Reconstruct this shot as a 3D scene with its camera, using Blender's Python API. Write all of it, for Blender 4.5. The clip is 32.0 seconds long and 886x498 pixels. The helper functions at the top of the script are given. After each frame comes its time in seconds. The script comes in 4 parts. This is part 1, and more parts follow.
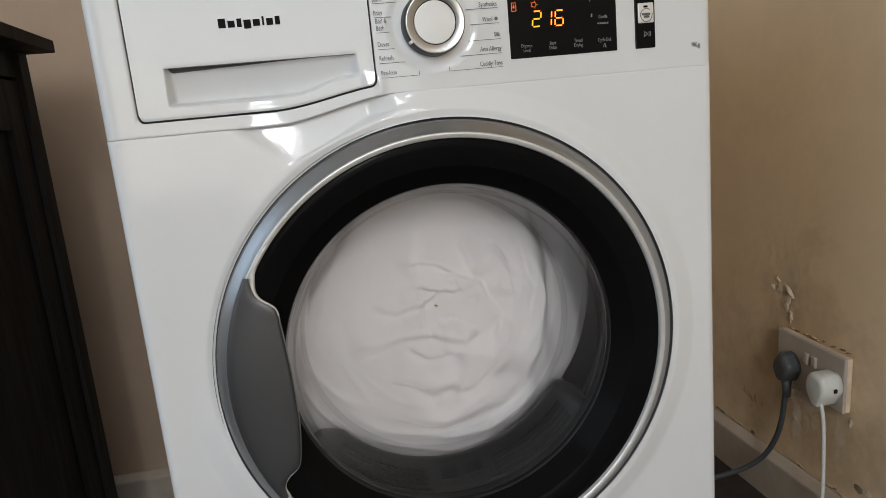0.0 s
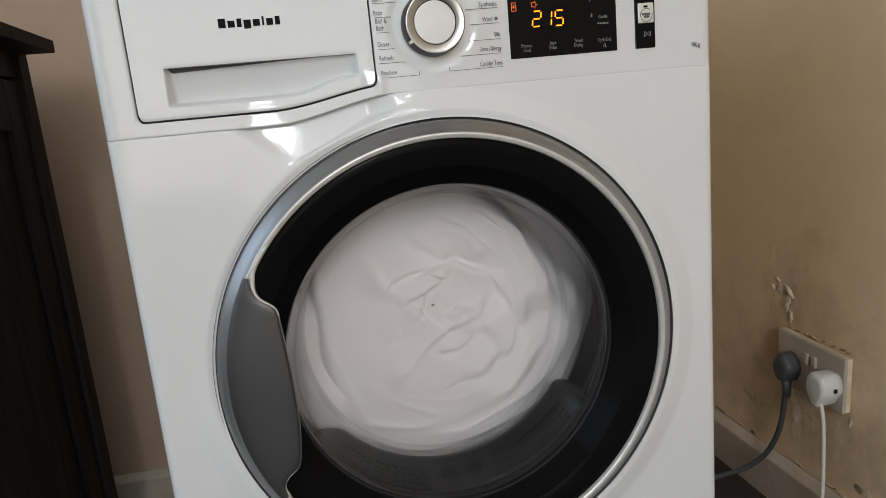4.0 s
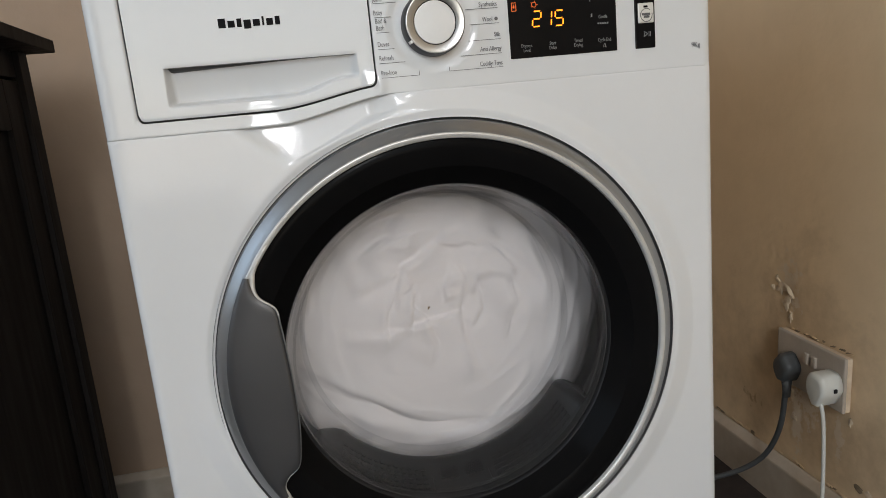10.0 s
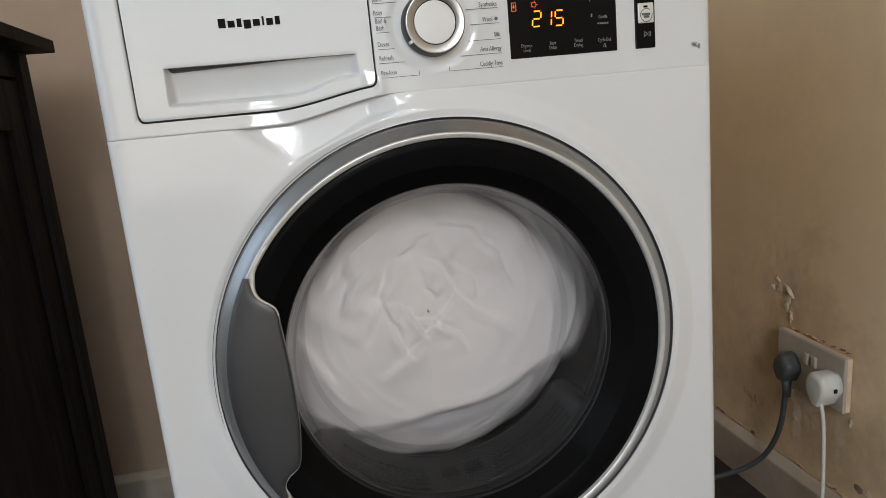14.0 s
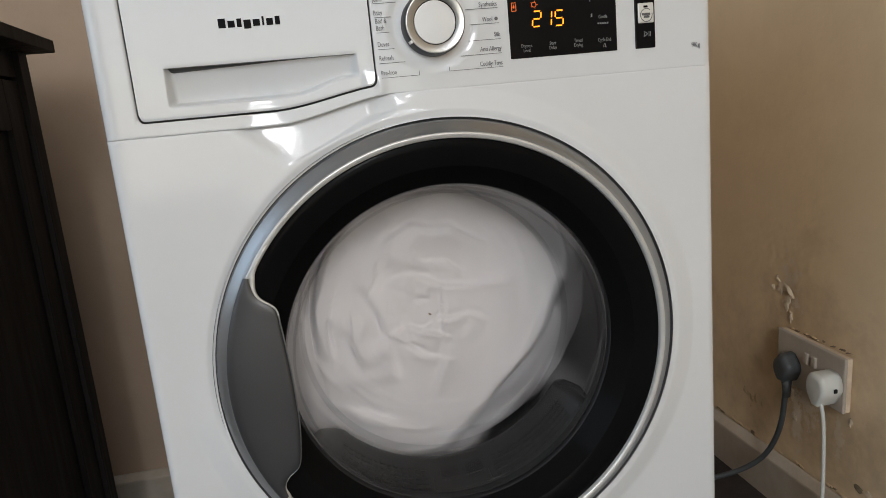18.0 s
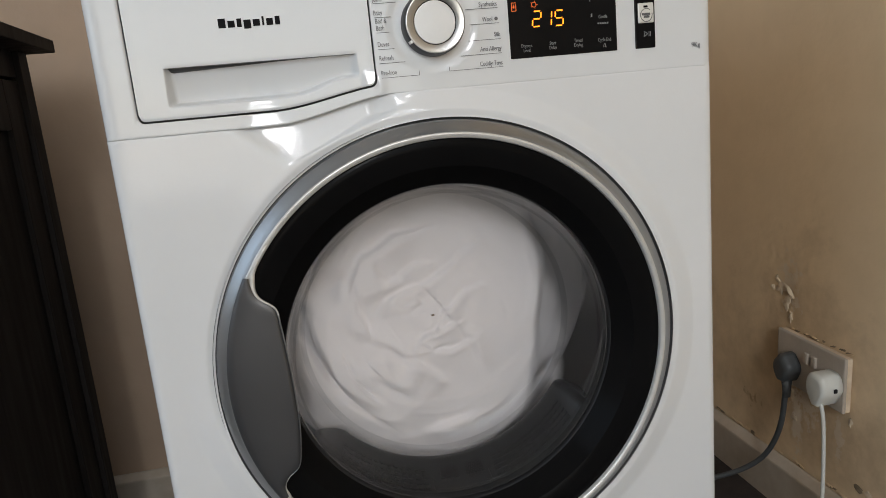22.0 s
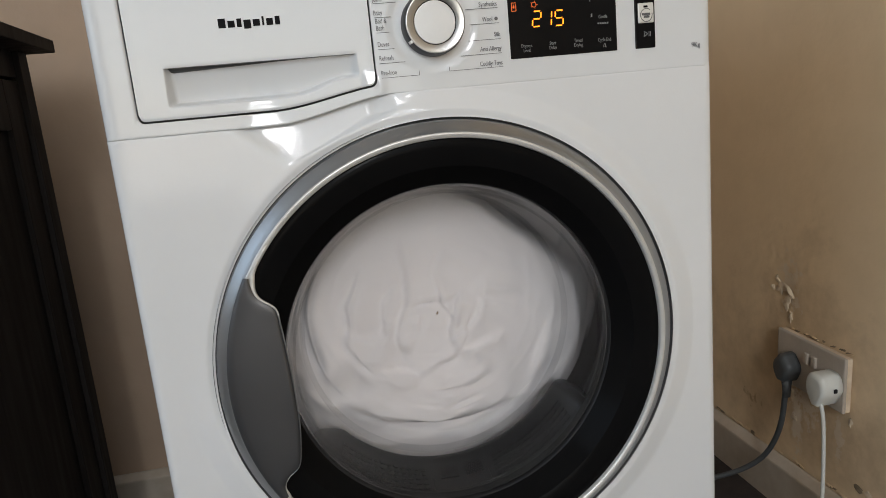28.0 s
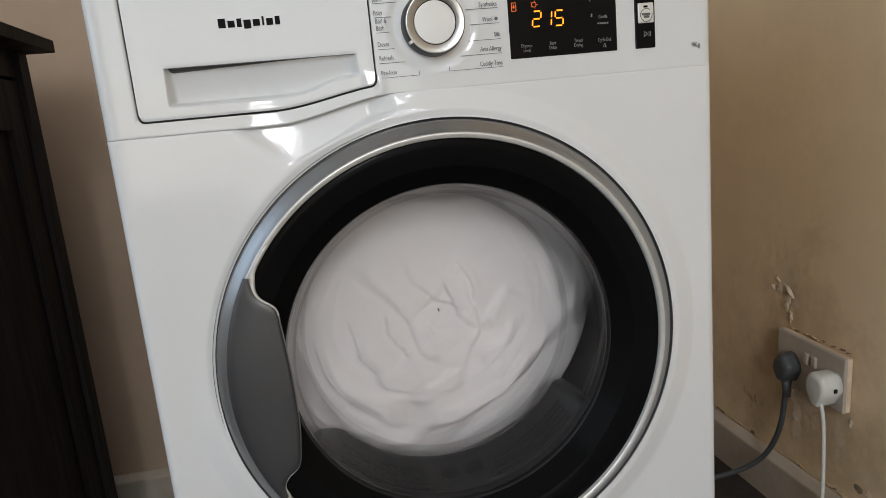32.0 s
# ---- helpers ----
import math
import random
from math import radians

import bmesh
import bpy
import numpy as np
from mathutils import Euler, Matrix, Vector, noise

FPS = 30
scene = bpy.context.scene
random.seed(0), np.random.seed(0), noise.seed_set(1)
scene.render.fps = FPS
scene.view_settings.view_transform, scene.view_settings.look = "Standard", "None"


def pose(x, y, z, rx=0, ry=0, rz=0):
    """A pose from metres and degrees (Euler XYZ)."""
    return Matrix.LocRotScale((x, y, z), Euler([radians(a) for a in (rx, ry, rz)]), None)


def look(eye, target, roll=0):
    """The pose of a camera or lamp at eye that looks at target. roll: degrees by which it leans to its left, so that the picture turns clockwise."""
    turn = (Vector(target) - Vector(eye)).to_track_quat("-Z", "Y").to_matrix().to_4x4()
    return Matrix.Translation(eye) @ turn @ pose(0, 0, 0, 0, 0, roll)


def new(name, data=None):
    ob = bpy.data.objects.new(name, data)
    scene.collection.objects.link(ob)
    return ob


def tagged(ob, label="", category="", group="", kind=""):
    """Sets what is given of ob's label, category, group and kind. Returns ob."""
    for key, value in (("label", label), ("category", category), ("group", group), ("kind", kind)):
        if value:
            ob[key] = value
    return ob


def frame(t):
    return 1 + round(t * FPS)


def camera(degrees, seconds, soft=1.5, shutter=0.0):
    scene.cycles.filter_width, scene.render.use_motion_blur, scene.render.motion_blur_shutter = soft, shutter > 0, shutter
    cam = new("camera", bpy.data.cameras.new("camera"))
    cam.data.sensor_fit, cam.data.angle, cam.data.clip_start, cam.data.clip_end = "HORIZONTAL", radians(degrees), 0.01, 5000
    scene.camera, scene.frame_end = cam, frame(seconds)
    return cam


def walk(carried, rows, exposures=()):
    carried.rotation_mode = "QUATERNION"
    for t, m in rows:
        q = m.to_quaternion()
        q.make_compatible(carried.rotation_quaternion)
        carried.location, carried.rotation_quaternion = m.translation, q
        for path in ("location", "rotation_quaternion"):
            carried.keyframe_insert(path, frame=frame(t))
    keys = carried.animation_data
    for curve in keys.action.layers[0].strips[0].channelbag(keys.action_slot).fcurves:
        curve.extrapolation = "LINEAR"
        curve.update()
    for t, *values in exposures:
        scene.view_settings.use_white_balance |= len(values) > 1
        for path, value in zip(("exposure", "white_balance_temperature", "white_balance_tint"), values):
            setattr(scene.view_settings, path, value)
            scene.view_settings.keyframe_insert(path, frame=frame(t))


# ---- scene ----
cam = camera(64.57, 32.0, soft=0.8, shutter=0.7)
ZC = 0.466          # height of the dryer's door centre above the floor
EYE = (-0.1272, -0.6722, 0.2548 + ZC)
PITCH, YAW = 0.2085, 0.1830
AIM = (EYE[0] + math.sin(YAW) * math.cos(PITCH), EYE[1] + math.cos(YAW) * math.cos(PITCH), EYE[2] - math.sin(PITCH))
walk(cam, [(0.0, look(EYE, AIM, -5.363)), (32.0, look(EYE, AIM, -5.363))], exposures=[(0.0, 0.0), (32.0, 0.0)])

# ---- light ----
world = bpy.data.worlds.new("sky")
scene.world = world
world.use_nodes = True
sky = world.node_tree.nodes.new("ShaderNodeTexSky")
sky.sky_type, sky.sun_disc, sky.sun_elevation, sky.sun_rotation = "NISHITA", False, radians(35), radians(200)
world.node_tree.links.new(sky.outputs[0], world.node_tree.nodes["Background"].inputs[0])
world.node_tree.nodes["Background"].inputs[1].default_value = 0.12


def area_light(name, m, width, height, watts, colour):
    data = bpy.data.lights.new(name, "AREA")
    data.shape, data.size, data.size_y, data.energy, data.color = "RECTANGLE", width, height, watts, colour
    ob = new(name, data)
    ob.matrix_world = m
    return ob


# unseen sources: a bright gap and a high strip behind the camera for the highlights, and a high window to the side
# broad soft fill, added behind the camera to light the bundle evenly
area_light("fill_rear", look((-0.24, -3.06, 1.22), (-0.24, 0, 1.22)), 1.56, 1.68, 15.0, (0.90, 0.945, 0.985))
area_light("daylight_gap", look((-0.29, -3.03, 1.685), (-0.25, 0, 1.0)), 0.22, 0.53, 14.5, (0.96, 0.978, 1.0))
area_light("daylight_strip", look((-0.24, -3.06, 2.14), (-0.24, 0, 1.14)), 1.56, 0.07, 9, (0.93, 0.965, 1.0))
area_light("daylight_side", look((-2.36, -1.05, 1.60), (0, -0.95, 1.25)), 1.8, 1.26, 11.5, (0.72, 0.865, 1.0))

# ---- materials ----


def material(name, base, rough=0.5, metal=0.0, vary=0.0, scale=8.0, fine=120.0, bump=0.0, bump_scale=400.0, tint=None, rough_vary=0.0, coat=0.0, stretch=(1, 1, 1), distance=0.001):
    """Principled surface with variation at two scales, roughness variation and a fine relief, in metres."""
    mat = bpy.data.materials.new(name)
    mat.use_nodes = True
    nt = mat.node_tree
    b = nt.nodes["Principled BSDF"]
    b.inputs["Base Color"].default_value = (*base, 1)
    b.inputs["Roughness"].default_value = rough
    b.inputs["Metallic"].default_value = metal
    b.inputs["Coat Weight"].default_value = coat
    b.inputs["Coat Roughness"].default_value = 0.04
    co = nt.nodes.new("ShaderNodeTexCoord")
    mp = nt.nodes.new("ShaderNodeMapping")
    mp.inputs["Scale"].default_value = stretch
    nt.links.new(co.outputs["Object"], mp.inputs[0])

    def noise_node(s, detail=4.0):
        n = nt.nodes.new("ShaderNodeTexNoise")
        n.inputs["Scale"].default_value, n.inputs["Detail"].default_value = s, detail
        nt.links.new(mp.outputs[0], n.inputs["Vector"])
        return n
    if vary:
        a, c = noise_node(scale), noise_node(fine)
        mix = nt.nodes.new("ShaderNodeMath")
        mix.operation = "MULTIPLY_ADD"
        nt.links.new(c.outputs[0], mix.inputs[0])
        mix.inputs[1].default_value = 0.35
        nt.links.new(a.outputs[0], mix.inputs[2])
        ramp = nt.nodes.new("ShaderNodeMix")
        ramp.data_type = "RGBA"
        dark = tint or tuple(v * (1 - vary) for v in base)
        ramp.inputs["A"].default_value = (*dark, 1)
        ramp.inputs["B"].default_value = (*base, 1)
        span = nt.nodes.new("ShaderNodeMapRange")
        span.inputs["From Min"].default_value, span.inputs["From Max"].default_value = 0.45, 0.9
        nt.links.new(mix.outputs[0], span.inputs[0])
        nt.links.new(span.outputs[0], ramp.inputs["Factor"])
        nt.links.new(ramp.outputs["Result"], b.inputs["Base Color"])
    if rough_vary:
        n = noise_node(scale * 2.3)
        span = nt.nodes.new("ShaderNodeMapRange")
        span.inputs["From Min"].default_value, span.inputs["From Max"].default_value = 0.3, 0.7
        span.inputs["To Min"].default_value, span.inputs["To Max"].default_value = max(0.01, rough - rough_vary), rough + rough_vary
        nt.links.new(n.outputs[0], span.inputs[0])
        nt.links.new(span.outputs[0], b.inputs["Roughness"])
    if bump:
        n = noise_node(bump_scale, 3.0)
        bp = nt.nodes.new("ShaderNodeBump")
        bp.inputs["Strength"].default_value, bp.inputs["Distance"].default_value = bump, distance
        nt.links.new(n.outputs[0], bp.inputs["Height"])
        nt.links.new(bp.outputs[0], b.inputs["Normal"])
    return mat


def glow(name, colour, strength):
    mat = material(name, colour, 0.4)
    b = mat.node_tree.nodes["Principled BSDF"]
    b.inputs["Emission Color"].default_value = (*colour, 1)
    b.inputs["Emission Strength"].default_value = strength
    return mat


WHITE = material("white_enamel", (0.735, 0.745, 0.752), 0.07, vary=0.03, scale=5, fine=60, bump=0.09, bump_scale=220, rough_vary=0.02, distance=0.0006)
FASCIA = material("white_plastic", (0.715, 0.728, 0.736), 0.08, vary=0.03, scale=6, fine=80, bump=0.02, bump_scale=900, rough_vary=0.03, distance=0.0004)
for enamel in (WHITE, FASCIA):
    enamel.node_tree.nodes["Principled BSDF"].inputs["Specular IOR Level"].default_value = 0.38
SILVER = material("satin_silver_paint", (0.385, 0.395, 0.405), 0.33, metal=0.88, vary=0.04, scale=9, fine=500)
BRIGHT = material("bright_silver", (0.76, 0.75, 0.715), 0.28, metal=0.25, vary=0.05, scale=40, fine=300)
GRAPHITE = material("graphite_metal_paint", (0.130, 0.130, 0.134), 0.36, metal=0.7, vary=0.06, scale=9, fine=900, rough_vary=0.03)
BLACK = material("black_gloss", (0.006, 0.006, 0.007), 0.05, vary=0.3, scale=6, fine=90, rough_vary=0.02)
BLACK.node_tree.nodes["Principled BSDF"].inputs["Specular IOR Level"].default_value = 0.11
RIM = material("black_door_gloss", (0.0074, 0.0072, 0.0074), 0.16, vary=0.3, scale=6, fine=90, rough_vary=0.03)
RIM.node_tree.nodes["Principled BSDF"].inputs["Specular IOR Level"].default_value = 0.028
RUBBER = material("black_rubber", (0.012, 0.012, 0.013), 0.55, vary=0.3, scale=20, fine=200)
HOUSING = material("grey_plastic_housing", (0.014, 0.0145, 0.016), 0.42, vary=0.15, scale=6, fine=24)
GROOVE = material("grey_groove_plastic", (0.12, 0.12, 0.122), 0.5, vary=0.2)
GAP = material("door_gap_grey", (0.115, 0.115, 0.12), 0.5, vary=0.15)
SHADE = material("recess_shade_grey", (0.22, 0.228, 0.24), 0.5, vary=0.1)
SLOT = material("dark_slot", (0.004, 0.004, 0.0045), 0.8, vary=0.3)
DRUM = material("drum_steel", (0.42, 0.42, 0.42), 0.38, metal=0.7, vary=0.2, scale=12, fine=160)
CLOTH = material("white_cotton", (0.845, 0.808, 0.802), 0.92, vary=0.06, scale=7, fine=60, bump=0.35, bump_scale=55, distance=0.003)
PAINT = material("beige_wall_paint", (0.81, 0.622, 0.402), 0.62, vary=0.16, scale=3.2, fine=26, bump=0.3, bump_scale=60, rough_vary=0.08, tint=(0.715, 0.540, 0.338), distance=0.002)


def damp_paint():
    """Beige paint that has blistered and gone in patches near the socket: lighter plaster and brown stains in a ragged
    mask. The broad brown patch also holds the shade low on the wall.
    """
    mat = material("damp_beige_wall_paint_shaded", (0.81, 0.622, 0.402), 0.62, vary=0.16, scale=3.2, fine=26, bump=0.3, bump_scale=60, rough_vary=0.08, tint=(0.715, 0.540, 0.338), distance=0.002)
    nt = mat.node_tree
    b = nt.nodes["Principled BSDF"]
    paint = b.inputs["Base Color"].links[0].from_socket
    co = nt.nodes.new("ShaderNodeTexCoord")

    def blob(centre, size, scale, cut, soft):
        m = nt.nodes.new("ShaderNodeMapping")
        m.vector_type = "POINT"
        m.inputs["Location"].default_value = [-c / q for c, q in zip(centre, size)]
        m.inputs["Scale"].default_value = [1 / q for q in size]
        nt.links.new(co.outputs["Object"], m.inputs[0])
        ln = nt.nodes.new("ShaderNodeVectorMath")
        ln.operation = "LENGTH"
        nt.links.new(m.outputs[0], ln.inputs[0])
        n = nt.nodes.new("ShaderNodeTexNoise")
        n.inputs["Scale"].default_value, n.inputs["Detail"].default_value, n.inputs["Roughness"].default_value = scale, 7.0, 0.65
        nt.links.new(co.outputs["Object"], n.inputs["Vector"])
        ad = nt.nodes.new("ShaderNodeMath")
        ad.operation = "MULTIPLY_ADD"
        nt.links.new(ln.outputs["Value"], ad.inputs[0])
        ad.inputs[1].default_value = -0.28
        nt.links.new(n.outputs[0], ad.inputs[2])
        r = nt.nodes.new("ShaderNodeMapRange")
        r.inputs["From Min"].default_value, r.inputs["From Max"].default_value = cut, cut + soft
        nt.links.new(ad.outputs[0], r.inputs[0])
        return r.outputs[0]

    def layer(under, colour, mask, amount):
        mx = nt.nodes.new("ShaderNodeMix")
        mx.data_type = "RGBA"
        k = nt.nodes.new("ShaderNodeMath")
        k.operation = "MULTIPLY"
        k.inputs[1].default_value = amount
        nt.links.new(mask, k.inputs[0])
        nt.links.new(k.outputs[0], mx.inputs["Factor"])
        nt.links.new(under, mx.inputs["A"])
        mx.inputs["B"].default_value = (*colour, 1)
        return mx.outputs["Result"]
    # brown stain, widened and darkened to carry the lower wall's shade too
    c = layer(paint, (0.36, 0.24, 0.14), blob((0.6, 0.22, ZC - 0.27), (0.3, 0.30, 0.22), 9, 0.22, 0.30), 0.55)
    c = layer(c, (0.66, 0.55, 0.42), blob((0.6, 0.278, ZC - 0.085), (0.3, 0.045, 0.075), 55, 0.36, 0.08), 0.75)
    c = layer(c, (0.66, 0.56, 0.44), blob((0.6, 0.235, ZC - 0.275), (0.3, 0.085, 0.070), 45, 0.40, 0.06), 0.6)
    c = layer(c, (0.68, 0.57, 0.44), blob((0.6, 0.256, ZC - 0.300), (0.3, 0.014, 0.080), 60, 0.27, 0.07), 0.8)
    c = layer(c, (0.68, 0.57, 0.44), blob((0.6, 0.166, ZC - 0.290), (0.3, 0.010, 0.060), 60, 0.28, 0.07), 0.7)
    c = layer(c, (0.30, 0.18, 0.08), blob((0.6, 0.37, ZC - 0.315), (0.3, 0.05, 0.03), 60, 0.42, 0.08), 0.6)
    nt.links.new(c, b.inputs["Base Color"])
    return mat


# beige paint darkened: the shade behind the dryer is put into its colour
SHADED_WALL = material("shaded_beige_wall_paint", (0.415, 0.297, 0.207), 0.66, vary=0.14, scale=3.0, fine=26, bump=0.3, bump_scale=60, rough_vary=0.08, distance=0.002)
DAMP = damp_paint()
PLASTER = material("bare_flaking_plaster", (0.74, 0.62, 0.47), 0.85, vary=0.20, scale=30, fine=200, bump=0.6, bump_scale=160, tint=(0.56, 0.44, 0.31), distance=0.001)
CREAM = material("yellowed_gloss_skirting", (0.56, 0.50, 0.42), 0.40, vary=0.28, scale=7, fine=50, bump=0.25, bump_scale=60, rough_vary=0.1, tint=(0.40, 0.33, 0.25))
GRIME = material("dark_grime", (0.27, 0.20, 0.13), 0.9, vary=0.4, scale=40, fine=200)
CARPET = material("dark_brown_carpet", (0.050, 0.036, 0.030), 0.95, vary=0.5, scale=40, fine=500, bump=0.9, bump_scale=700, distance=0.004)
CEIL = material("ceiling_paint", (0.78, 0.77, 0.75), 0.8, vary=0.05)
PALE = material("pale_wall_paint", (0.76, 0.73, 0.69), 0.7, vary=0.08, scale=2, fine=20)
ESPRESSO = material("black_brown_stained_wood", (0.0235, 0.0205, 0.0195), 0.55, vary=0.18, scale=5, fine=60, bump=0.08, bump_scale=90, rough_vary=0.08, stretch=(6, 6, 0.6))
ESPRESSO.node_tree.nodes["Principled BSDF"].inputs["Specular IOR Level"].default_value = 0.05
PLUGGREY = material("grey_plug_plastic", (0.066, 0.072, 0.076), 0.48, vary=0.15, scale=40, fine=300)
PLUGWHITE = material("white_plug_plastic", (0.64, 0.65, 0.615), 0.38, vary=0.06, scale=40, fine=300)
PLATE = material("aged_socket_plastic", (0.47, 0.41, 0.345), 0.42, vary=0.15, scale=30, fine=200)
INK = material("grey_print", (0.10, 0.10, 0.105), 0.5)
LOGO = material("black_print", (0.008, 0.008, 0.009), 0.7)
LOGO.node_tree.nodes["Principled BSDF"].inputs["Specular IOR Level"].default_value = 0.1
PANELINK = material("pale_grey_print", (0.26, 0.26, 0.26), 0.5)
AMBER = glow("amber_led", (1.0, 0.27, 0.008), 1.9)
DIMRED = glow("dim_orange_led", (0.9, 0.16, 0.02), 0.32)
LIP = material("satin_chrome", (0.68, 0.675, 0.65), 0.30, metal=0.38, vary=0.05, scale=40, fine=300)
KNOBSIDE = material("dark_knob_side", (0.014, 0.014, 0.014), 0.45, metal=0.0, vary=0.2, scale=40, fine=300)
KNOBRING = material("brushed_knob_ring", (0.50, 0.50, 0.49), 0.28, metal=0.88, vary=0.06, scale=30, fine=400)
FLAKE = material("pale_loose_paint", (0.76, 0.63, 0.46), 0.7, vary=0.15, scale=60, fine=300)
KNOBDISC = material("satin_grey_disc", (0.62, 0.62, 0.615), 0.28, metal=0.2, vary=0.05, scale=30, fine=300)

GLASS = bpy.data.materials.new("clear_bowl_glass")
GLASS.use_nodes = True
gt = GLASS.node_tree
gt.nodes.remove(gt.nodes["Principled BSDF"])
clear, gloss, fres, both = (gt.nodes.new("ShaderNodeBsdf" + n) if n in ("Transparent", "Glossy") else gt.nodes.new("ShaderNode" + n) for n in ("Transparent", "Glossy", "Fresnel", "MixShader"))
clear.inputs[0].default_value = (0.90, 0.90, 0.90, 1)
gloss.inputs["Roughness"].default_value = 0.02
fres.inputs[0].default_value = 1.33
gt.links.new(fres.outputs[0], both.inputs[0])
gt.links.new(clear.outputs[0], both.inputs[1])
gt.links.new(gloss.outputs[0], both.inputs[2])
gt.links.new(both.outputs[0], gt.nodes["Material Output"].inputs[0])

BEAD = GLASS.copy()
BEAD.name = "thin_rim_glass"
BEAD.node_tree.nodes["Fresnel"].inputs[0].default_value = 1.14

# tint that stands in for the dark refraction line at the bowl's turn
CORNER_TINT = bpy.data.materials.new("corner_tint_glass")
CORNER_TINT.use_nodes = True
CORNER_TINT.node_tree.nodes.remove(CORNER_TINT.node_tree.nodes["Principled BSDF"])
tinted = CORNER_TINT.node_tree.nodes.new("ShaderNodeBsdfTransparent")
tinted.inputs[0].default_value = (0.90, 0.90, 0.90, 1)
CORNER_TINT.node_tree.links.new(tinted.outputs[0], CORNER_TINT.node_tree.nodes["Material Output"].inputs[0])

# ---- mesh helpers ----


def link_mesh(name, verts, faces, mat, parent=None, label="", smooth=True):
    me = bpy.data.meshes.new(name)
    me.from_pydata(verts, [], faces)
    me.update()
    if smooth:
        me.shade_smooth()
    me.materials.append(mat)
    ob = new(name, me)
    ob.parent = parent
    if label:
        tagged(ob, label)
    return ob


def part(name, bm, mat, parent=None, label="", smooth=False):
    me = bpy.data.meshes.new(name)
    bm.normal_update()
    bm.to_mesh(me)
    bm.free()
    if smooth:
        me.shade_smooth()
    me.materials.append(mat)
    ob = new(name, me)
    ob.parent = parent
    if label:
        tagged(ob, label)
    return ob


def thing(name, label, category, m=None, group="", kind=""):
    ob = new(name)
    if m:
        ob.matrix_world = m
    return tagged(ob, label, category, group, kind)


def slab(x0, x1, y0, y1, z0, z1, bevel=0.0, segs=2):
    bm = bmesh.new()
    bmesh.ops.create_cube(bm, size=1.0)
    for v in bm.verts:
        v.co = Vector((x0 + (v.co.x + 0.5) * (x1 - x0), y0 + (v.co.y + 0.5) * (y1 - y0), z0 + (v.co.z + 0.5) * (z1 - z0)))
    if bevel:
        bmesh.ops.bevel(bm, geom=bm.edges[:], offset=bevel, segments=segs, affect="EDGES", profile=0.5)
    return bm


def lathe(profile, cx=0.002, cz=ZC, n=160, a0=0.0, a1=360.0, close=False):
    """Vertices and faces of a profile of (radius, depth) turned about the door's axis, between two angles."""
    full = abs(a1 - a0) >= 360
    k = n if full else n + 1
    verts, faces = [], []
    for i in range(k):
        a = radians(a0 + (a1 - a0) * i / n)
        verts += [(cx + r * math.cos(a), y, cz + r * math.sin(a)) for r, y in profile]
    m = len(profile)
    for i in range(n):
        j = (i + 1) % k
        for q in range(m if close else m - 1):
            w = (q + 1) % m
            faces.append((i * m + q, j * m + q, j * m + w, i * m + w))
    if close and not full:
        faces += [tuple(range(m)), tuple((k - 1) * m + q for q in reversed(range(m)))]
    return verts, faces


def smooth(a, b, x):
    t = min(1.0, max(0.0, (x - a) / (b - a)))
    return t * t * (3 - 2 * t)


def grid(us, vs, fn, skip=None):
    verts = [fn(u, v) for u in us for v in vs]
    n = len(vs)
    faces = []
    for i in range(len(us) - 1):
        for j in range(n - 1):
            if skip and skip(0.5 * (us[i] + us[i + 1]), 0.5 * (vs[j] + vs[j + 1])):
                continue
            faces.append((i * n + j, (i + 1) * n + j, (i + 1) * n + j + 1, i * n + j + 1))
    return verts, faces


def steps(a, b, n):
    return [a + (b - a) * i / n for i in range(n + 1)]


def tube(name, points, radius, mat, parent=None, label="", cyclic=False, res=6):
    cu = bpy.data.curves.new(name, "CURVE")
    cu.dimensions, cu.bevel_depth, cu.bevel_resolution, cu.resolution_u = "3D", radius, 3, res
    sp = cu.splines.new("NURBS")
    sp.points.add(len(points) - 1)
    for q, c in zip(sp.points, points):
        q.co = (*c, 1)
    sp.use_endpoint_u, sp.order_u, sp.use_cyclic_u = not cyclic, 4, cyclic
    tmp = bpy.data.objects.new(name, cu)
    me = bpy.data.meshes.new_from_object(tmp)
    bpy.data.objects.remove(tmp)
    me.materials.clear()
    me.materials.append(mat)
    me.shade_smooth()
    ob = new(name, me)
    ob.parent = parent
    if label:
        tagged(ob, label)
    return ob


def lettering(name, words, x, z, size, mat, parent, align="LEFT", depth=-0.0006, wide=0.71, label=""):
    cu = bpy.data.curves.new(name, "FONT")
    cu.body, cu.size, cu.align_x, cu.extrude, cu.resolution_u = words, size, align, 0.0002, 3
    cu.offset = -0.00003
    tmp = bpy.data.objects.new(name, cu)
    me = bpy.data.meshes.new_from_object(tmp)
    bpy.data.objects.remove(tmp)
    me.materials.clear()
    me.materials.append(mat)
    me.transform(Matrix.Translation((x, depth, z + ZC)) @ Matrix.Rotation(radians(90), 4, "X") @ Matrix.Diagonal((wide, 1, 1, 1)))
    ob = new(name, me)
    ob.parent = parent
    return tagged(ob, label or "printed word " + words.lower())


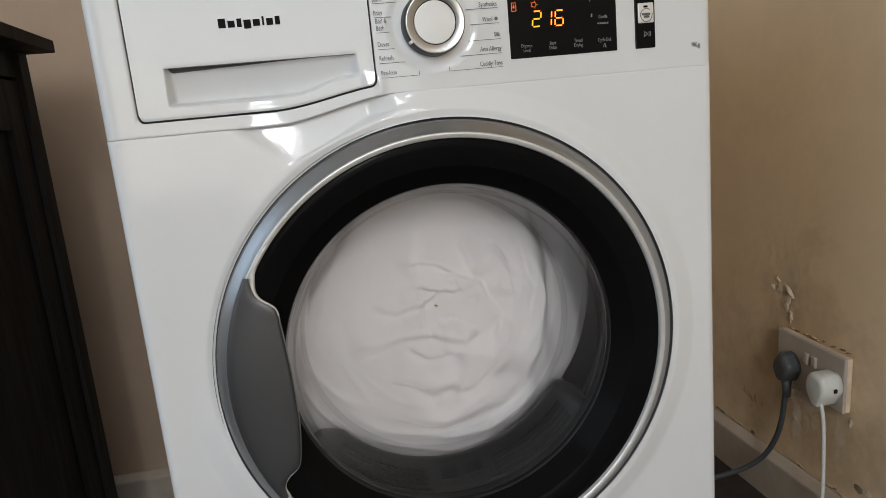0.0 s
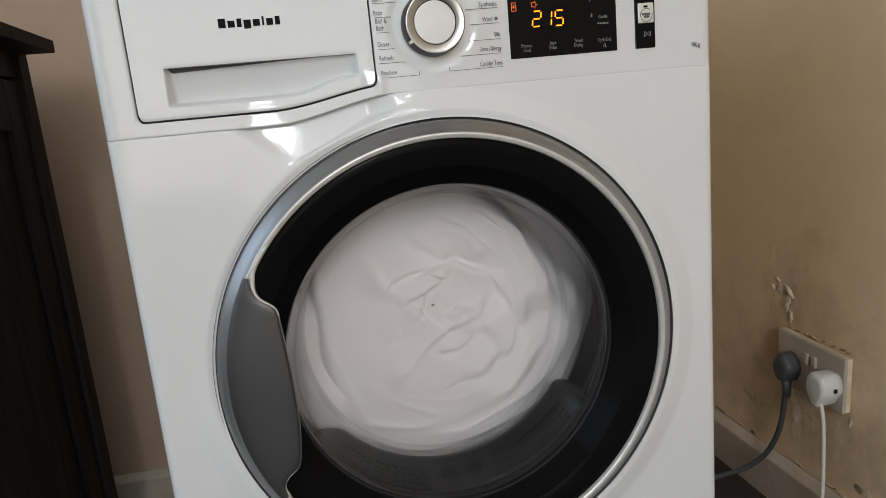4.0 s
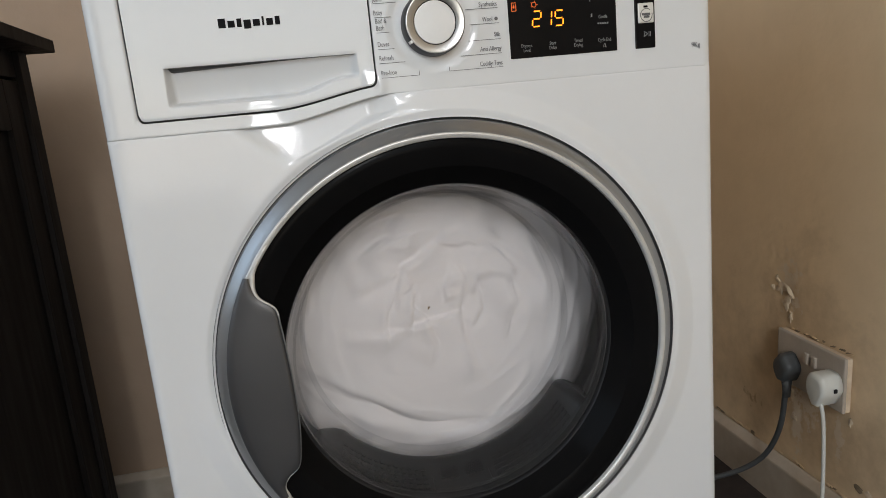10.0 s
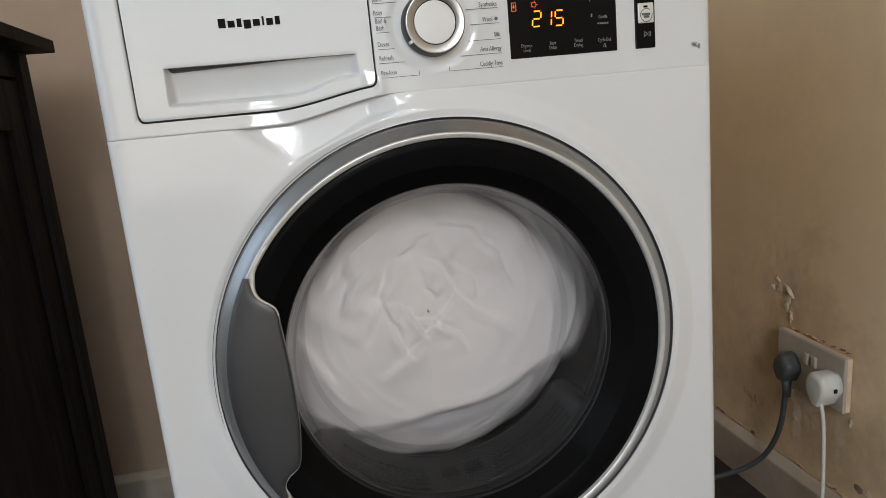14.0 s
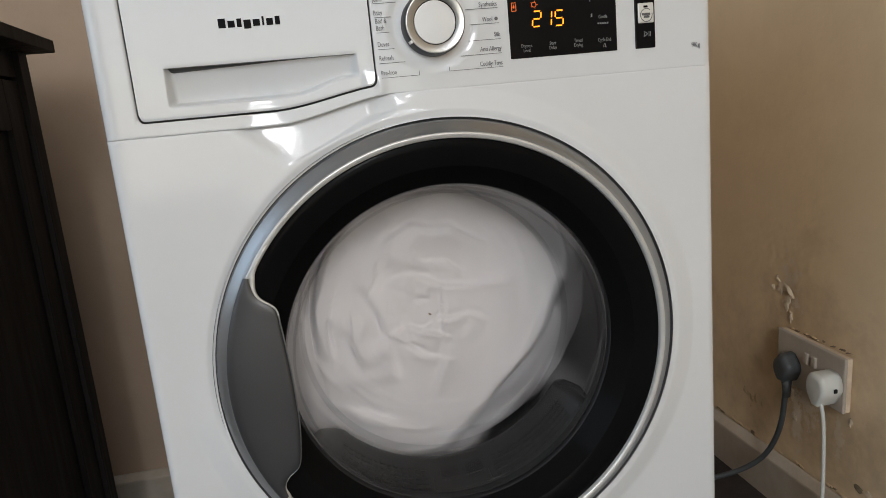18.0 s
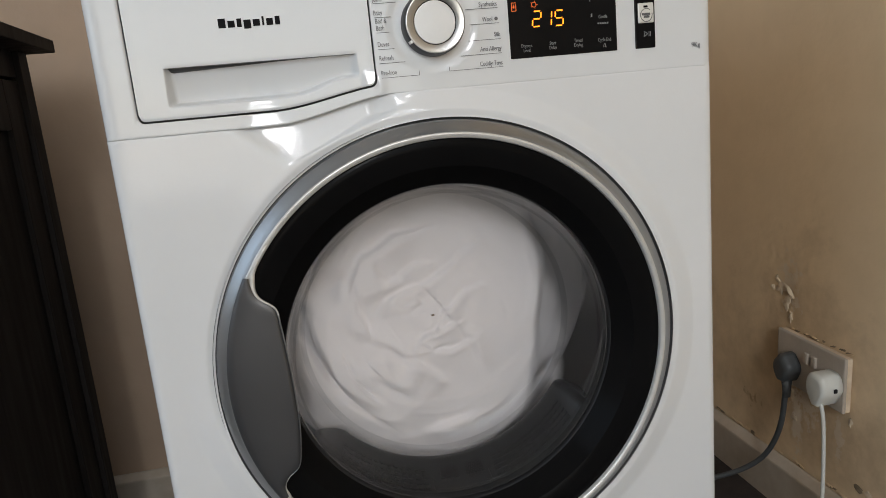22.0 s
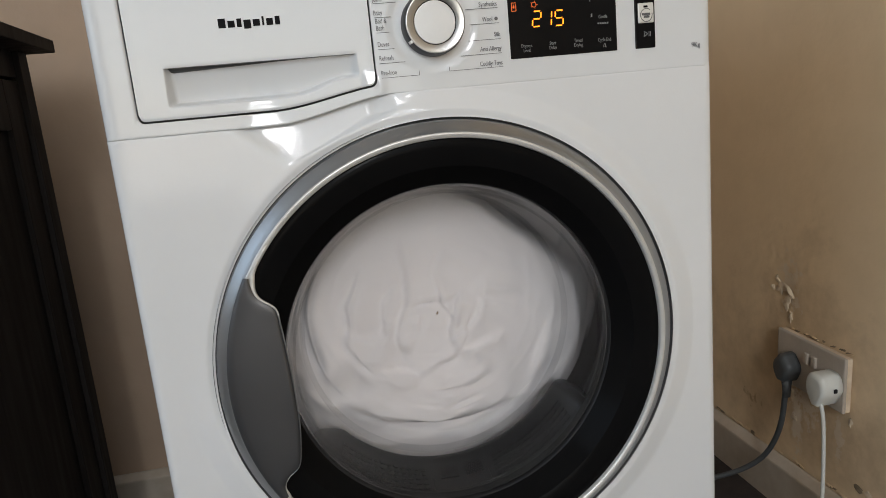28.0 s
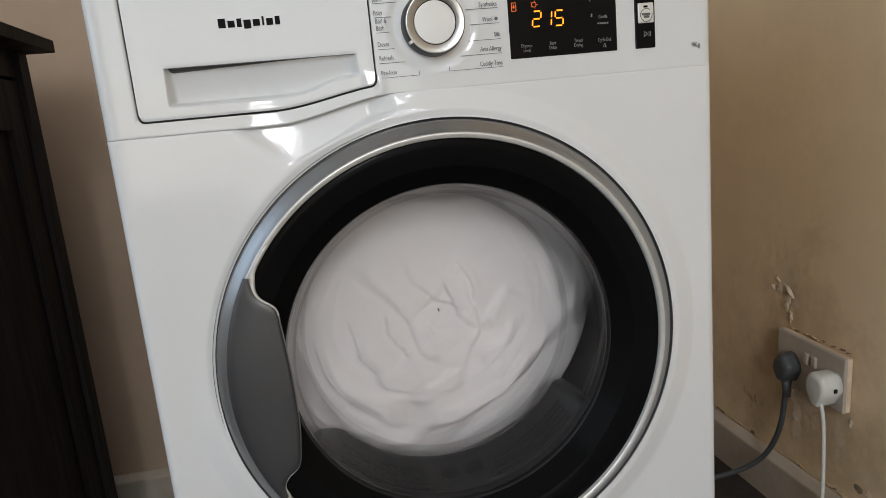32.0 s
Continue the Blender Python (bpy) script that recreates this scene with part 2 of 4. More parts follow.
def stroke(name, x0, z0, x1, z1, width, mat, parent, depth=-0.0006, label=""):
    """A flat printed or lit bar between two points of the fascia."""
    dx, dz = x1 - x0, z1 - z0
    n = math.hypot(dx, dz)
    px, pz = -dz / n * width / 2, dx / n * width / 2
    bm = bmesh.new()
    ring = [(x0 + px, z0 + pz), (x0 - px, z0 - pz), (x1 - px, z1 - pz), (x1 + px, z1 + pz)]
    f = [bm.verts.new((a, depth, b + ZC)) for a, b in ring]
    k = [bm.verts.new((a, depth + 0.0005, b + ZC)) for a, b in ring]
    bm.faces.new(f)
    bm.faces.new(k[::-1])
    for i in range(4):
        bm.faces.new((f[i], k[i], k[(i + 1) % 4], f[(i + 1) % 4]))
    bmesh.ops.recalc_face_normals(bm, faces=bm.faces[:])
    return part(name, bm, mat, parent, label)


# ---- the room ----
X_WALL, Y_BACK, X_LEFT, Y_REAR, TOP = 0.60, 0.65, -2.30, -3.00, 2.40


def structure(ob, label=""):
    return tagged(ob, label, kind="structure")


structure(part("floor", slab(X_LEFT - 0.1, X_WALL + 0.1, Y_REAR - 0.1, Y_BACK + 0.1, -0.06, 0.0), CARPET), "dark brown carpeted floor")
# ceiling out of view, added to bounce light
structure(part("ceiling", slab(X_LEFT - 0.1, X_WALL + 0.1, Y_REAR - 0.1, Y_BACK + 0.1, TOP, TOP + 0.08), CEIL), "unseen plain white ceiling")
structure(part("wall_north", slab(X_LEFT - 0.1, X_WALL + 0.12, Y_BACK, Y_BACK + 0.1, 0, TOP), SHADED_WALL), "beige painted wall behind the dryer, darkened for the shade there")


def wall_relief(y, z):
    """How far the damaged paint stands off or sinks into the east wall."""
    zr = z - ZC
    n1 = noise.noise(Vector((y * 9, z * 9, 1.3)))
    n2 = noise.noise(Vector((y * 34, z * 34, 4.1)))
    n3 = noise.noise(Vector((y * 110, z * 110, 7.7)))
    around = math.exp(-(((y - 0.29) / 0.075) ** 2 + ((zr + 0.085) / 0.085) ** 2)) + 0.9 * math.exp(-(((y - 0.22) / 0.13) ** 2 + ((zr + 0.30) / 0.075) ** 2))
    n4 = 1 - abs(noise.noise(Vector((y * 60 + 3, z * 45, 2.2)))) * 2
    rough = 0.0006 * n1 + around * (0.0006 * max(0, n2) + 0.0008 * n3 + 0.0005 * max(0, n4) ** 3)
    pit = math.exp(-(((y - 0.287 + 0.012 * n2) / 0.017) ** 2 + ((zr + 0.092 - 0.01 * n3) / 0.022) ** 2))
    return rough - 0.003 * min(1, pit * 1.3)


v, f = grid(steps(-0.40, Y_BACK, 300), steps(0.05, 0.95, 260), lambda y, z: (X_WALL - wall_relief(y, z) * smooth(-0.4, -0.3, y) * smooth(0.05, 0.09, z) * (1 - smooth(0.85, 0.95, z)), y, z))
east = structure(link_mesh("wall_east", v, f, DAMP), "beige painted wall with flaking damp patches")
for z0, z1, y0, y1 in ((0.95, TOP, -0.40, Y_BACK), (0.0, 0.05, -0.40, Y_BACK), (0.0, TOP, Y_REAR, -0.40)):
    part("plain_stretch", slab(X_WALL, X_WALL + 0.1, y0, y1, z0, z1), PAINT, east)
part("backing", slab(X_WALL + 0.02, X_WALL + 0.1, -0.40, Y_BACK, 0.05, 0.95), PAINT, east)


def wall_with_opening(name, along, at, thick, a0, a1, b0, b1, z0, z1, label):
    ob = structure(new(name), label)
    for p0, p1, q0, q1 in ((a0, b0, 0, TOP), (b1, a1, 0, TOP), (b0, b1, 0, z0), (b0, b1, z1, TOP)):
        if q1 - q0 < 0.005 or p1 - p0 < 0.005:
            continue
        if along == "y":
            part("plain_stretch", slab(at - thick, at, p0, p1, q0, q1), PALE, ob)
        else:
            part("plain_stretch", slab(p0, p1, at - thick, at, q0, q1), PALE, ob)
    return ob


# walls out of view, added pale to hold the lamps and bounce light
wall_with_opening("wall_west", "y", X_LEFT, 0.1, Y_REAR, Y_BACK, -1.97, -0.13, 0.95, 2.25, "unseen pale wall with a wide opening for the lamps")
wall_with_opening("wall_south", "x", Y_REAR, 0.1, X_LEFT - 0.1, X_WALL + 0.1, -1.03, 0.555, 0.37, 2.20, "unseen pale wall with a wide opening for the lamps")


def skirting(name, length, m):
    """Skirting board with a chamfered top, running along local y; its face looks to local -x."""
    prof = [(0, 0), (-0.018, 0), (-0.018, 0.0725), (-0.0170, 0.0755), (-0.0145, 0.0772), (-0.004, 0.0835), (0, 0.0845)]
    bm = bmesh.new()
    ends = []
    for y in (0, length):
        ends.append([bm.verts.new((a, y, b)) for a, b in prof])
    k = len(prof)
    for i in range(k):
        bm.faces.new((ends[0][i], ends[0][(i + 1) % k], ends[1][(i + 1) % k], ends[1][i]))
    bm.faces.new(ends[0][::-1])
    bm.faces.new(ends[1])
    bmesh.ops.recalc_face_normals(bm, faces=bm.faces[:])
    ob = part(name, bm, CREAM)
    ob.matrix_world = m
    return structure(ob, "worn cream gloss skirting board")


skirting("baseboard_east", Y_BACK - Y_REAR, pose(X_WALL - 0.003, Y_REAR, 0))
skirting("baseboard_north", X_WALL - 0.019 - X_LEFT, pose(X_WALL - 0.019, Y_BACK - 0.001, 0, 0, 0, 90))

# ---- tumble dryer ----
HALF, DEEP, HIGH = 0.2963, 0.60, ZC + 0.380
dryer = thing("tumble_dryer", "glossy white front-loading tumble dryer with a round black and silver door", "tumble dryer")


def seam(x):
    """Height of the lower edge of the control fascia above the door's centre: a step in a soft S."""
    return 0.2455 + 0.0192 * smooth(-0.150, -0.035, x)


def edge_round(x, r=0.010):
    d = max(0.0, abs(x) - (HALF - r))
    return r - math.sqrt(max(0.0, r * r - d * d))


def ridge(x):
    return 0.2125 + 0.405 * (x + 0.131)


def panel_depth(x, zr):
    """Depth of the pressed steel front: rounded sides, a soft swage round the door and a facet under the drawer."""
    r = math.hypot(x - 0.002, zr)
    y = edge_round(x)
    d = (zr - ridge(x)) * 0.927
    turn = math.degrees(math.atan2(zr, x - 0.002)) % 360
    calm = 1 - 0.93 * smooth(92, 118, turn) * (1 - smooth(172, 200, turn))
    y -= (0.0058 * calm * (0.7 * min(1.0, max(0.0, (0.2665 - r) / 0.0240)) + 0.3 * smooth(0.2690, 0.2420, r)) - 0.0018 * smooth(0.2475, 0.2400, r)) * (1 - smooth(-0.003, 0.003, d) * smooth(-0.2, -0.15, x) * (1 - smooth(-0.05, -0.02, x)) * smooth(0.18, 0.20, zr))
    # triangular facet leaning back under the drawer, cut off by the swage along a ridge
    e = 0.65 * (x + 0.139) + 0.76 * (zr - 0.2125)
    lean = math.tan(radians(11.0)) * max(0.0, zr - 0.2085) * smooth(-0.006, 0.002, e) * (1 - smooth(-0.062, -0.036, x))
    y += min(lean, 1.4 * max(0.0, d))
    if zr > seam(x) - 0.0004:
        y += 0.0006 - 0.0004 * smooth(-0.12, 0.0, x)
    return y


def front_panel():
    angles = sorted([i * 2 * math.pi / 320 for i in range(320)] + [math.atan2(s, c) % (2 * math.pi) for s, c in ((seam(HALF), HALF - 0.002), (seam(-HALF), -HALF - 0.002), (-ZC + 0.02, HALF - 0.002), (-ZC + 0.02, -HALF - 0.002))])
    rows = [0.5 - 0.5 * math.cos(math.pi * i / 70) for i in range(71)]
    verts, faces = [], []
    for a in angles:
        c, s = math.cos(a), math.sin(a)
        far = 10.0
        if c > 1e-6:
            far = min(far, (HALF - 0.002) / c)
        if c < -1e-6:
            far = min(far, (-HALF - 0.002) / c)
        if s < -1e-6:
            far = min(far, (-ZC + 0.02) / s)
        if s > 1e-6:
            t = 0.25 / s
            for _ in range(12):
                t = (seam(0.002 + min(t, far) * c) + 0.004) / s
            far = min(far, t)
        hole = 0.2396 + 0.0011 * math.cos(a + radians(40))
        x, zr = 0.002 + hole * c, hole * s
        for back in (0.0012, 0.0004):
            verts.append((x, panel_depth(x, zr) + back, ZC + zr))
        for q in rows:
            r = hole + (far - hole) * q
            x, zr = 0.002 + r * c, r * s
            verts.append((x, panel_depth(x, zr), ZC + zr))
    n, m = len(angles), len(rows) + 2
    for i in range(n):
        j = (i + 1) % n
        for q in range(m - 1):
            faces.append((i * m + q, i * m + q + 1, j * m + q + 1, j * m + q))
    return verts, faces


link_mesh("front_panel", *front_panel(), WHITE, dryer, "glossy white enamelled steel front")
shell = bmesh.new()
for x0, x1, y0, y1, z0, z1 in ((-HALF, -HALF + 0.004, 0.0125, DEEP, 0.02, HIGH - 0.004), (HALF - 0.004, HALF, 0.0125, DEEP, 0.02, HIGH - 0.004), (-HALF, HALF, DEEP, DEEP + 0.004, 0.02, HIGH - 0.004), (-HALF + 0.004, HALF - 0.004, 0.02, DEEP, 0.02, 0.024)):
    tmp = slab(x0, x1, y0, y1, z0, z1)
    me = bpy.data.meshes.new("tmp")
    tmp.to_mesh(me)
    shell.from_mesh(me)
    tmp.free()
    bpy.data.meshes.remove(me)
part("cabinet_shell", shell, WHITE, dryer)
part("top_cover", slab(-HALF, HALF, 0.016, DEEP + 0.004, HIGH - 0.004, HIGH + 0.014, 0.005), WHITE, dryer)
for x in (-0.25, 0.25):
    for y in (0.06, 0.55):
        part("foot", slab(x - 0.02, x + 0.02, y - 0.02, y + 0.02, 0, 0.02, 0.003), RUBBER, dryer)

# control fascia, open where the water drawer sits
DX0, DX1, DTOP = -0.2660, -0.0500, 0.372


def drawer_line(x):
    """Lower edge of the drawer's opening."""
    return seam(x) + 0.0125 - 0.0035 * smooth(-0.150, -0.035, x)


KX, KZ = 0.0070, 0.3250


def fascia_depth(x, zr):
    y = edge_round(x, 0.011)
    t = (zr - seam(x)) / (drawer_line(x) - seam(x))
    if x < DX1 + 0.02:
        y += 0.0022 * min(1, max(0, t)) * smooth(-0.181, -0.166, x) * (1 - 0.75 * smooth(-0.147, -0.126, x)) * (1 - smooth(DX1 - 0.01, DX1 + 0.02, x))
    y += 0.0004 * (1 - smooth(0.0, 0.12, t)) ** 2
    r = math.hypot(x - KX, zr - KZ)
    y += 0.0013 * (1 - smooth(0.0365, 0.0455, r))
    y += 0.010 * smooth(0.362, 0.380, zr) ** 2
    y -= 0.0016 * math.exp(-((x - DX1 - 0.0030) / 0.0048) ** 2 - ((zr - 0.2720) / 0.010) ** 2)
    return y


us = [-HALF] + [-HALF + 0.014 * (1 - math.cos(math.pi / 2 * i / 8)) for i in range(1, 9)] + steps(-HALF + 0.0145, DX0, 6) + steps(DX0, DX0 + 0.006, 8)[1:] + steps(DX0 + 0.006, DX1 - 0.006, 80)[1:] + steps(DX1 - 0.006, DX1, 8)[1:] + steps(DX1, 0.062, 90)[1:] + steps(0.062, HALF - 0.0140, 50)[1:] + [HALF - 0.014 * (1 - math.sin(math.pi / 2 * i / 8)) for i in range(1, 9)]


def fascia_point(x, t):
    lo, mid = seam(x) + 0.0002, drawer_line(x)
    for ex in (DX0, DX1):
        d = 0.006 - abs(x - ex)
        if d > 0 and DX0 <= x <= DX1:
            mid += 0.006 - math.sqrt(max(0, 0.006 ** 2 - d * d))
    if t < 1:
        zr = lo + (mid - lo) * t
    elif t < 2:
        zr = mid + (DTOP - mid) * (t - 1)
    else:
        zr = DTOP + (0.380 - DTOP) * (t - 2)
    return (x, fascia_depth(x, zr), ZC + zr)


fv, ff = grid(us, steps(0, 1, 10) + steps(1, 2, 70)[1:] + steps(2, 3, 4)[1:], fascia_point, lambda x, t: DX0 < x < DX1 and 1 < t < 2)
fascia = link_mesh("control_fascia", fv, ff, FASCIA, dryer, "glossy white plastic control fascia")
sol = fascia.modifiers.new("thickness", "SOLIDIFY")
sol.thickness, sol.offset = 0.010, -1.0


GRIP_TOP = 0.3040


def grip_floor(x):
    return 0.2705 + 0.0125 * smooth(-0.130, -0.075, x)


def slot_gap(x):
    """Height of the shade-coloured slot under the upper lip, closing towards the right."""
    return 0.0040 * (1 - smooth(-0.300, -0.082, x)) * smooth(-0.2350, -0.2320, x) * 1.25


def grip_depth(x, zr):
    """Depth of the scooped grip: it leans back towards its foot and runs out towards the right."""
    lo = grip_floor(x)
    inside = smooth(-0.2378, -0.2318, x) * (1 - smooth(-0.0735, -0.0655, x))
    full = 0.019 - 0.008 * smooth(-0.20, -0.07, x)
    return inside * full * smooth(lo - 0.001, lo + 0.0045, zr) * (0.62 + 0.38 * smooth(GRIP_TOP, lo + 0.003, zr))


def drawer_front():
    xs = steps(DX0 + 0.0018, -0.2385, 14) + steps(-0.2385, -0.2330, 10)[1:] + steps(-0.2330, -0.0705, 90)[1:] + steps(-0.0705, -0.0650, 10)[1:] + steps(-0.0650, DX1 - 0.0018, 10)[1:]

    def foot(x):
        lo = drawer_line(x) + 0.0018
        for ex in (DX0 + 0.0018, DX1 - 0.0018):
            d = 0.005 - abs(x - ex)
            if d > 0:
                lo += 0.005 - math.sqrt(max(0, 0.005 ** 2 - d * d))
        return lo

    def lower(x, t):
        lo = foot(x)
        zr = lo + (GRIP_TOP - slot_gap(x) - lo) * t
        lip = 0.0016 * smooth(lo, grip_floor(x), zr) * smooth(-0.180, -0.166, x) * (1 - 0.8 * smooth(-0.150, -0.134, x)) * (1 - smooth(-0.09, -0.0655, x)) * (1 - smooth(grip_floor(x) + 0.004, GRIP_TOP, zr))
        knuckle = max(0.0, 0.096 * (x + 0.0640) + 0.137 * (0.2880 - zr)) * smooth(-0.0665, -0.0605, x) * smooth(0.2940, 0.2865, zr)
        return (x, 0.0012 * (1 - smooth(0, 0.04, t)) + lip + grip_depth(x, zr) - knuckle, ZC + zr)

    def upper(x, t):
        zr = GRIP_TOP + (DTOP - 0.0013 - GRIP_TOP) * t
        return (x, 0.0006 * (1 - smooth(0, 0.03, t)) * smooth(-0.2390, -0.2340, x) * (1 - smooth(-0.0695, -0.0645, x)), ZC + zr)
    verts, faces = [], []
    for v, f in (grid(xs, steps(0, 1, 44), lower), grid(xs, steps(0, 1, 40), upper)):
        k = len(verts)
        verts += v
        faces += [tuple(i + k for i in q) for q in f]
    return verts, faces


drawer = link_mesh("water_drawer", *drawer_front(), FASCIA, dryer, "white water container drawer with a scooped grip")
# the pocket's white underside takes a grey that carries its shade
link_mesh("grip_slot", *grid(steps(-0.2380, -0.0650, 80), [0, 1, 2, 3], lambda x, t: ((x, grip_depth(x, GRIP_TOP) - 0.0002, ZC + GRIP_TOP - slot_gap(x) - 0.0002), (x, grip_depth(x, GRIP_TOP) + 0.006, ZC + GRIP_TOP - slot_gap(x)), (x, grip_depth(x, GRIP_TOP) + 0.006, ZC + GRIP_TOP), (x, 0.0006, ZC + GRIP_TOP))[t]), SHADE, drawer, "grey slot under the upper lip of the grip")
part("drawer_recess", slab(DX0 - 0.004, DX1 + 0.004, 0.034, 0.036, ZC + 0.250, ZC + DTOP + 0.003), GROOVE, dryer, "grey gap behind the drawer")
# maker's mark on the drawer: plain bars in its place
mx = -0.1850
for wdt, lowz, highz in ((0.0062, 0, 0.0080), (0.0060, 0, 0.0058), (0.0040, 0, 0.0072), (0.0062, -0.0018, 0.0058), (0.0060, 0, 0.0058), (0.0018, 0, 0.0078), (0.0058, 0, 0.0058), (0.0042, 0, 0.0072)):
    stroke("mark_bar", mx, 0.3345 + (lowz + highz) / 2, mx + wdt, 0.3345 + (lowz + highz) / 2, highz - lowz, LOGO, drawer, -0.0005, "plain black bar of the maker's mark")
    mx += wdt + 0.0019

# programme knob
knob = link_mesh("programme_knob", *lathe([(0.0294, 0.0030), (0.0296, 0.0010), (0.0293, -0.0070), (0.0284, -0.0135), (0.0277, -0.0152)], KX, ZC + KZ, 96), KNOBSIDE, dryer, "round programme knob with a dark side")
link_mesh("knob_ring", *lathe([(0.0277, -0.0152), (0.0275, -0.0159), (0.0271, -0.0162), (0.0264, -0.0161), (0.0238, -0.0154), (0.0206, -0.0146), (0.0200, -0.0142)], KX, ZC + KZ, 96), KNOBRING, knob, "brushed silver knob ring")
link_mesh("knob_gap", *lathe([(0.0200, -0.0142), (0.0199, -0.0112), (0.0180, -0.0110)], KX, ZC + KZ, 96), KNOBSIDE, knob, "thin dark gap round the disc")
link_mesh("knob_disc", *lathe([(0.0193, -0.0112), (0.0193, -0.0134), (0.0192, -0.0136), (0.0190, -0.0137), (0.0186, -0.0137), (0.0150, -0.0137), (0.0080, -0.0137), (0.0001, -0.0137)], KX, ZC + KZ, 64), KNOBDISC, knob, "satin pale grey centre disc")
a = radians(214)
pt = part("pointer", slab(-0.0014, 0.0014, -0.0156, -0.006, -0.0032, 0.0016, 0.0004), BRIGHT, knob, "small silver pointer")
pt.matrix_world = Matrix.Translation((KX + 0.0283 * math.cos(a), 0, ZC + KZ + 0.0283 * math.sin(a))) @ Matrix.Rotation(radians(90) - a, 4, "Y")

# printed programmes
SZ = 0.0062
for words, x, z, side in (("Jeans", -0.0473, 0.3481, "LEFT"), ("Baby", -0.0474, 0.3362, "LEFT"), ("Bed &", -0.0465, 0.3288, "LEFT"), ("Bath", -0.0463, 0.3227, "LEFT"), ("Duvet", -0.0464, 0.3081, "LEFT"), ("Refresh", -0.0462, 0.2955, "LEFT"), ("Pre-Iron", -0.0458, 0.2822, "LEFT"),
                          ("Synthetics", 0.0707, 0.3373, "RIGHT"), ("Wool", 0.0655, 0.3237, "RIGHT"), ("Silk", 0.0719, 0.3094, "RIGHT"), ("Anti Allergy", 0.0724, 0.2966, "RIGHT"), ("Cuddly Toys", 0.0724, 0.2830, "RIGHT")):
    lettering("programme_name", words, x, z, SZ, INK, fascia, side, -0.0011 if words == "Pre-Iron" else -0.0006)
for x0, z0, x1, z1 in ((-0.0465, 0.3465, -0.0250, 0.3465), (-0.0468, 0.3341, -0.0315, 0.3341), (-0.0462, 0.3206, -0.0340, 0.3206), (-0.0463, 0.3056, -0.0309, 0.3056), (-0.0461, 0.2930, -0.0220, 0.2930), (-0.0454, 0.2798, -0.0097, 0.2798), (-0.0097, 0.2798, -0.0097, 0.2840),
                       (0.0198, 0.2811, 0.0726, 0.2811), (0.0197, 0.2811, 0.0197, 0.2850), (0.0320, 0.2939, 0.0724, 0.2939), (0.0404, 0.3070, 0.0723, 0.3070), (0.0428, 0.3217, 0.0717, 0.3217), (0.0396, 0.3356, 0.0711, 0.3356)):
    stroke("printed_line", x0, z0, x1, z1, 0.0004, INK, fascia)
lettering("capacity_mark", "9Kg", 0.2765, 0.2838, 0.0072, INK, fascia, "CENTER", wide=0.86)
bm = bmesh.new()
bmesh.ops.create_cone(bm, cap_ends=True, segments=20, radius1=0.0017, radius2=0.0017, depth=0.0005, matrix=Matrix.Translation((0.0690, -0.0004, ZC + 0.3257)) @ Matrix.Rotation(radians(90), 4, "X"))
part("wool_symbol", bm, INK, fascia, "small round grey symbol")

# display panel with its lit figures
display = part("display_panel", slab(0.0812, 0.1912, -0.0010, 0.004, ZC + 0.2870, ZC + 0.3600, 0.0006), BLACK, dryer, "black glass display panel")
for words, x, z in (("Dryness", 0.0974, 0.2968), ("Level", 0.0974, 0.2925), ("Start", 0.1240, 0.2975), ("Delay", 0.1240, 0.2932), ("Timed", 0.1503, 0.2980), ("Drying", 0.1503, 0.2937), ("Cycle End", 0.1777, 0.2968), ("Gentle", 0.1769, 0.3186)):
    lettering("key_name", words, x, z, 0.0048, PANELINK, display, "CENTER", -0.0014)
for i in range(5):
    stroke("print_bar", 0.1712 + 0.0024 * i, 0.3140, 0.1728 + 0.0024 * i, 0.3140, 0.0016, PANELINK, display, -0.0014, "illegible small grey print")
stroke("print_bar", 0.1720, 0.3395, 0.1820, 0.3395, 0.0022, PANELINK, display, -0.0014, "illegible small grey print")
stroke("light_mark", 0.1652, 0.3205, 0.1654, 0.3235, 0.0012, PANELINK, display, -0.0014)
stroke("light_mark", 0.1640, 0.3350, 0.1642, 0.3420, 0.0007, PANELINK, display, -0.0014)
for x0, z0, x1, z1 in ((0.1765, 0.2913, 0.1772, 0.2945), (0.1772, 0.2945, 0.1782, 0.2945), (0.1782, 0.2945, 0.1789, 0.2913), (0.1760, 0.2913, 0.1794, 0.2913)):
    stroke("bell_line", x0, z0, x1, z1, 0.0005, PANELINK, display, -0.0014)


def segments(cx, cz, on, w=0.0082, h=0.0140, lean=0.0006):
    """Seven-segment figure; returns the lit bars by letter."""
    p = {"a": ((-1, 1), (1, 1)), "b": ((1, 1), (1, 0)), "c": ((1, 0), (1, -1)), "d": ((-1, -1), (1, -1)), "e": ((-1, -1), (-1, 0)), "f": ((-1, 0), (-1, 1)), "g": ((-1, 0), (1, 0))}
    out = {}
    for k in on:
        (ax, az), (bx, bz) = p[k]
        x0, z0, x1, z1 = cx + ax * w / 2 + az * lean, cz + az * h / 2, cx + bx * w / 2 + bz * lean, cz + bz * h / 2
        m = 0.13
        out[k] = stroke("lit_segment", x0 + (x1 - x0) * m, z0 + (z1 - z0) * m, x1 - (x1 - x0) * m, z1 - (z1 - z0) * m, 0.0012, AMBER, display, -0.0014, "glowing amber display segment")
    return out


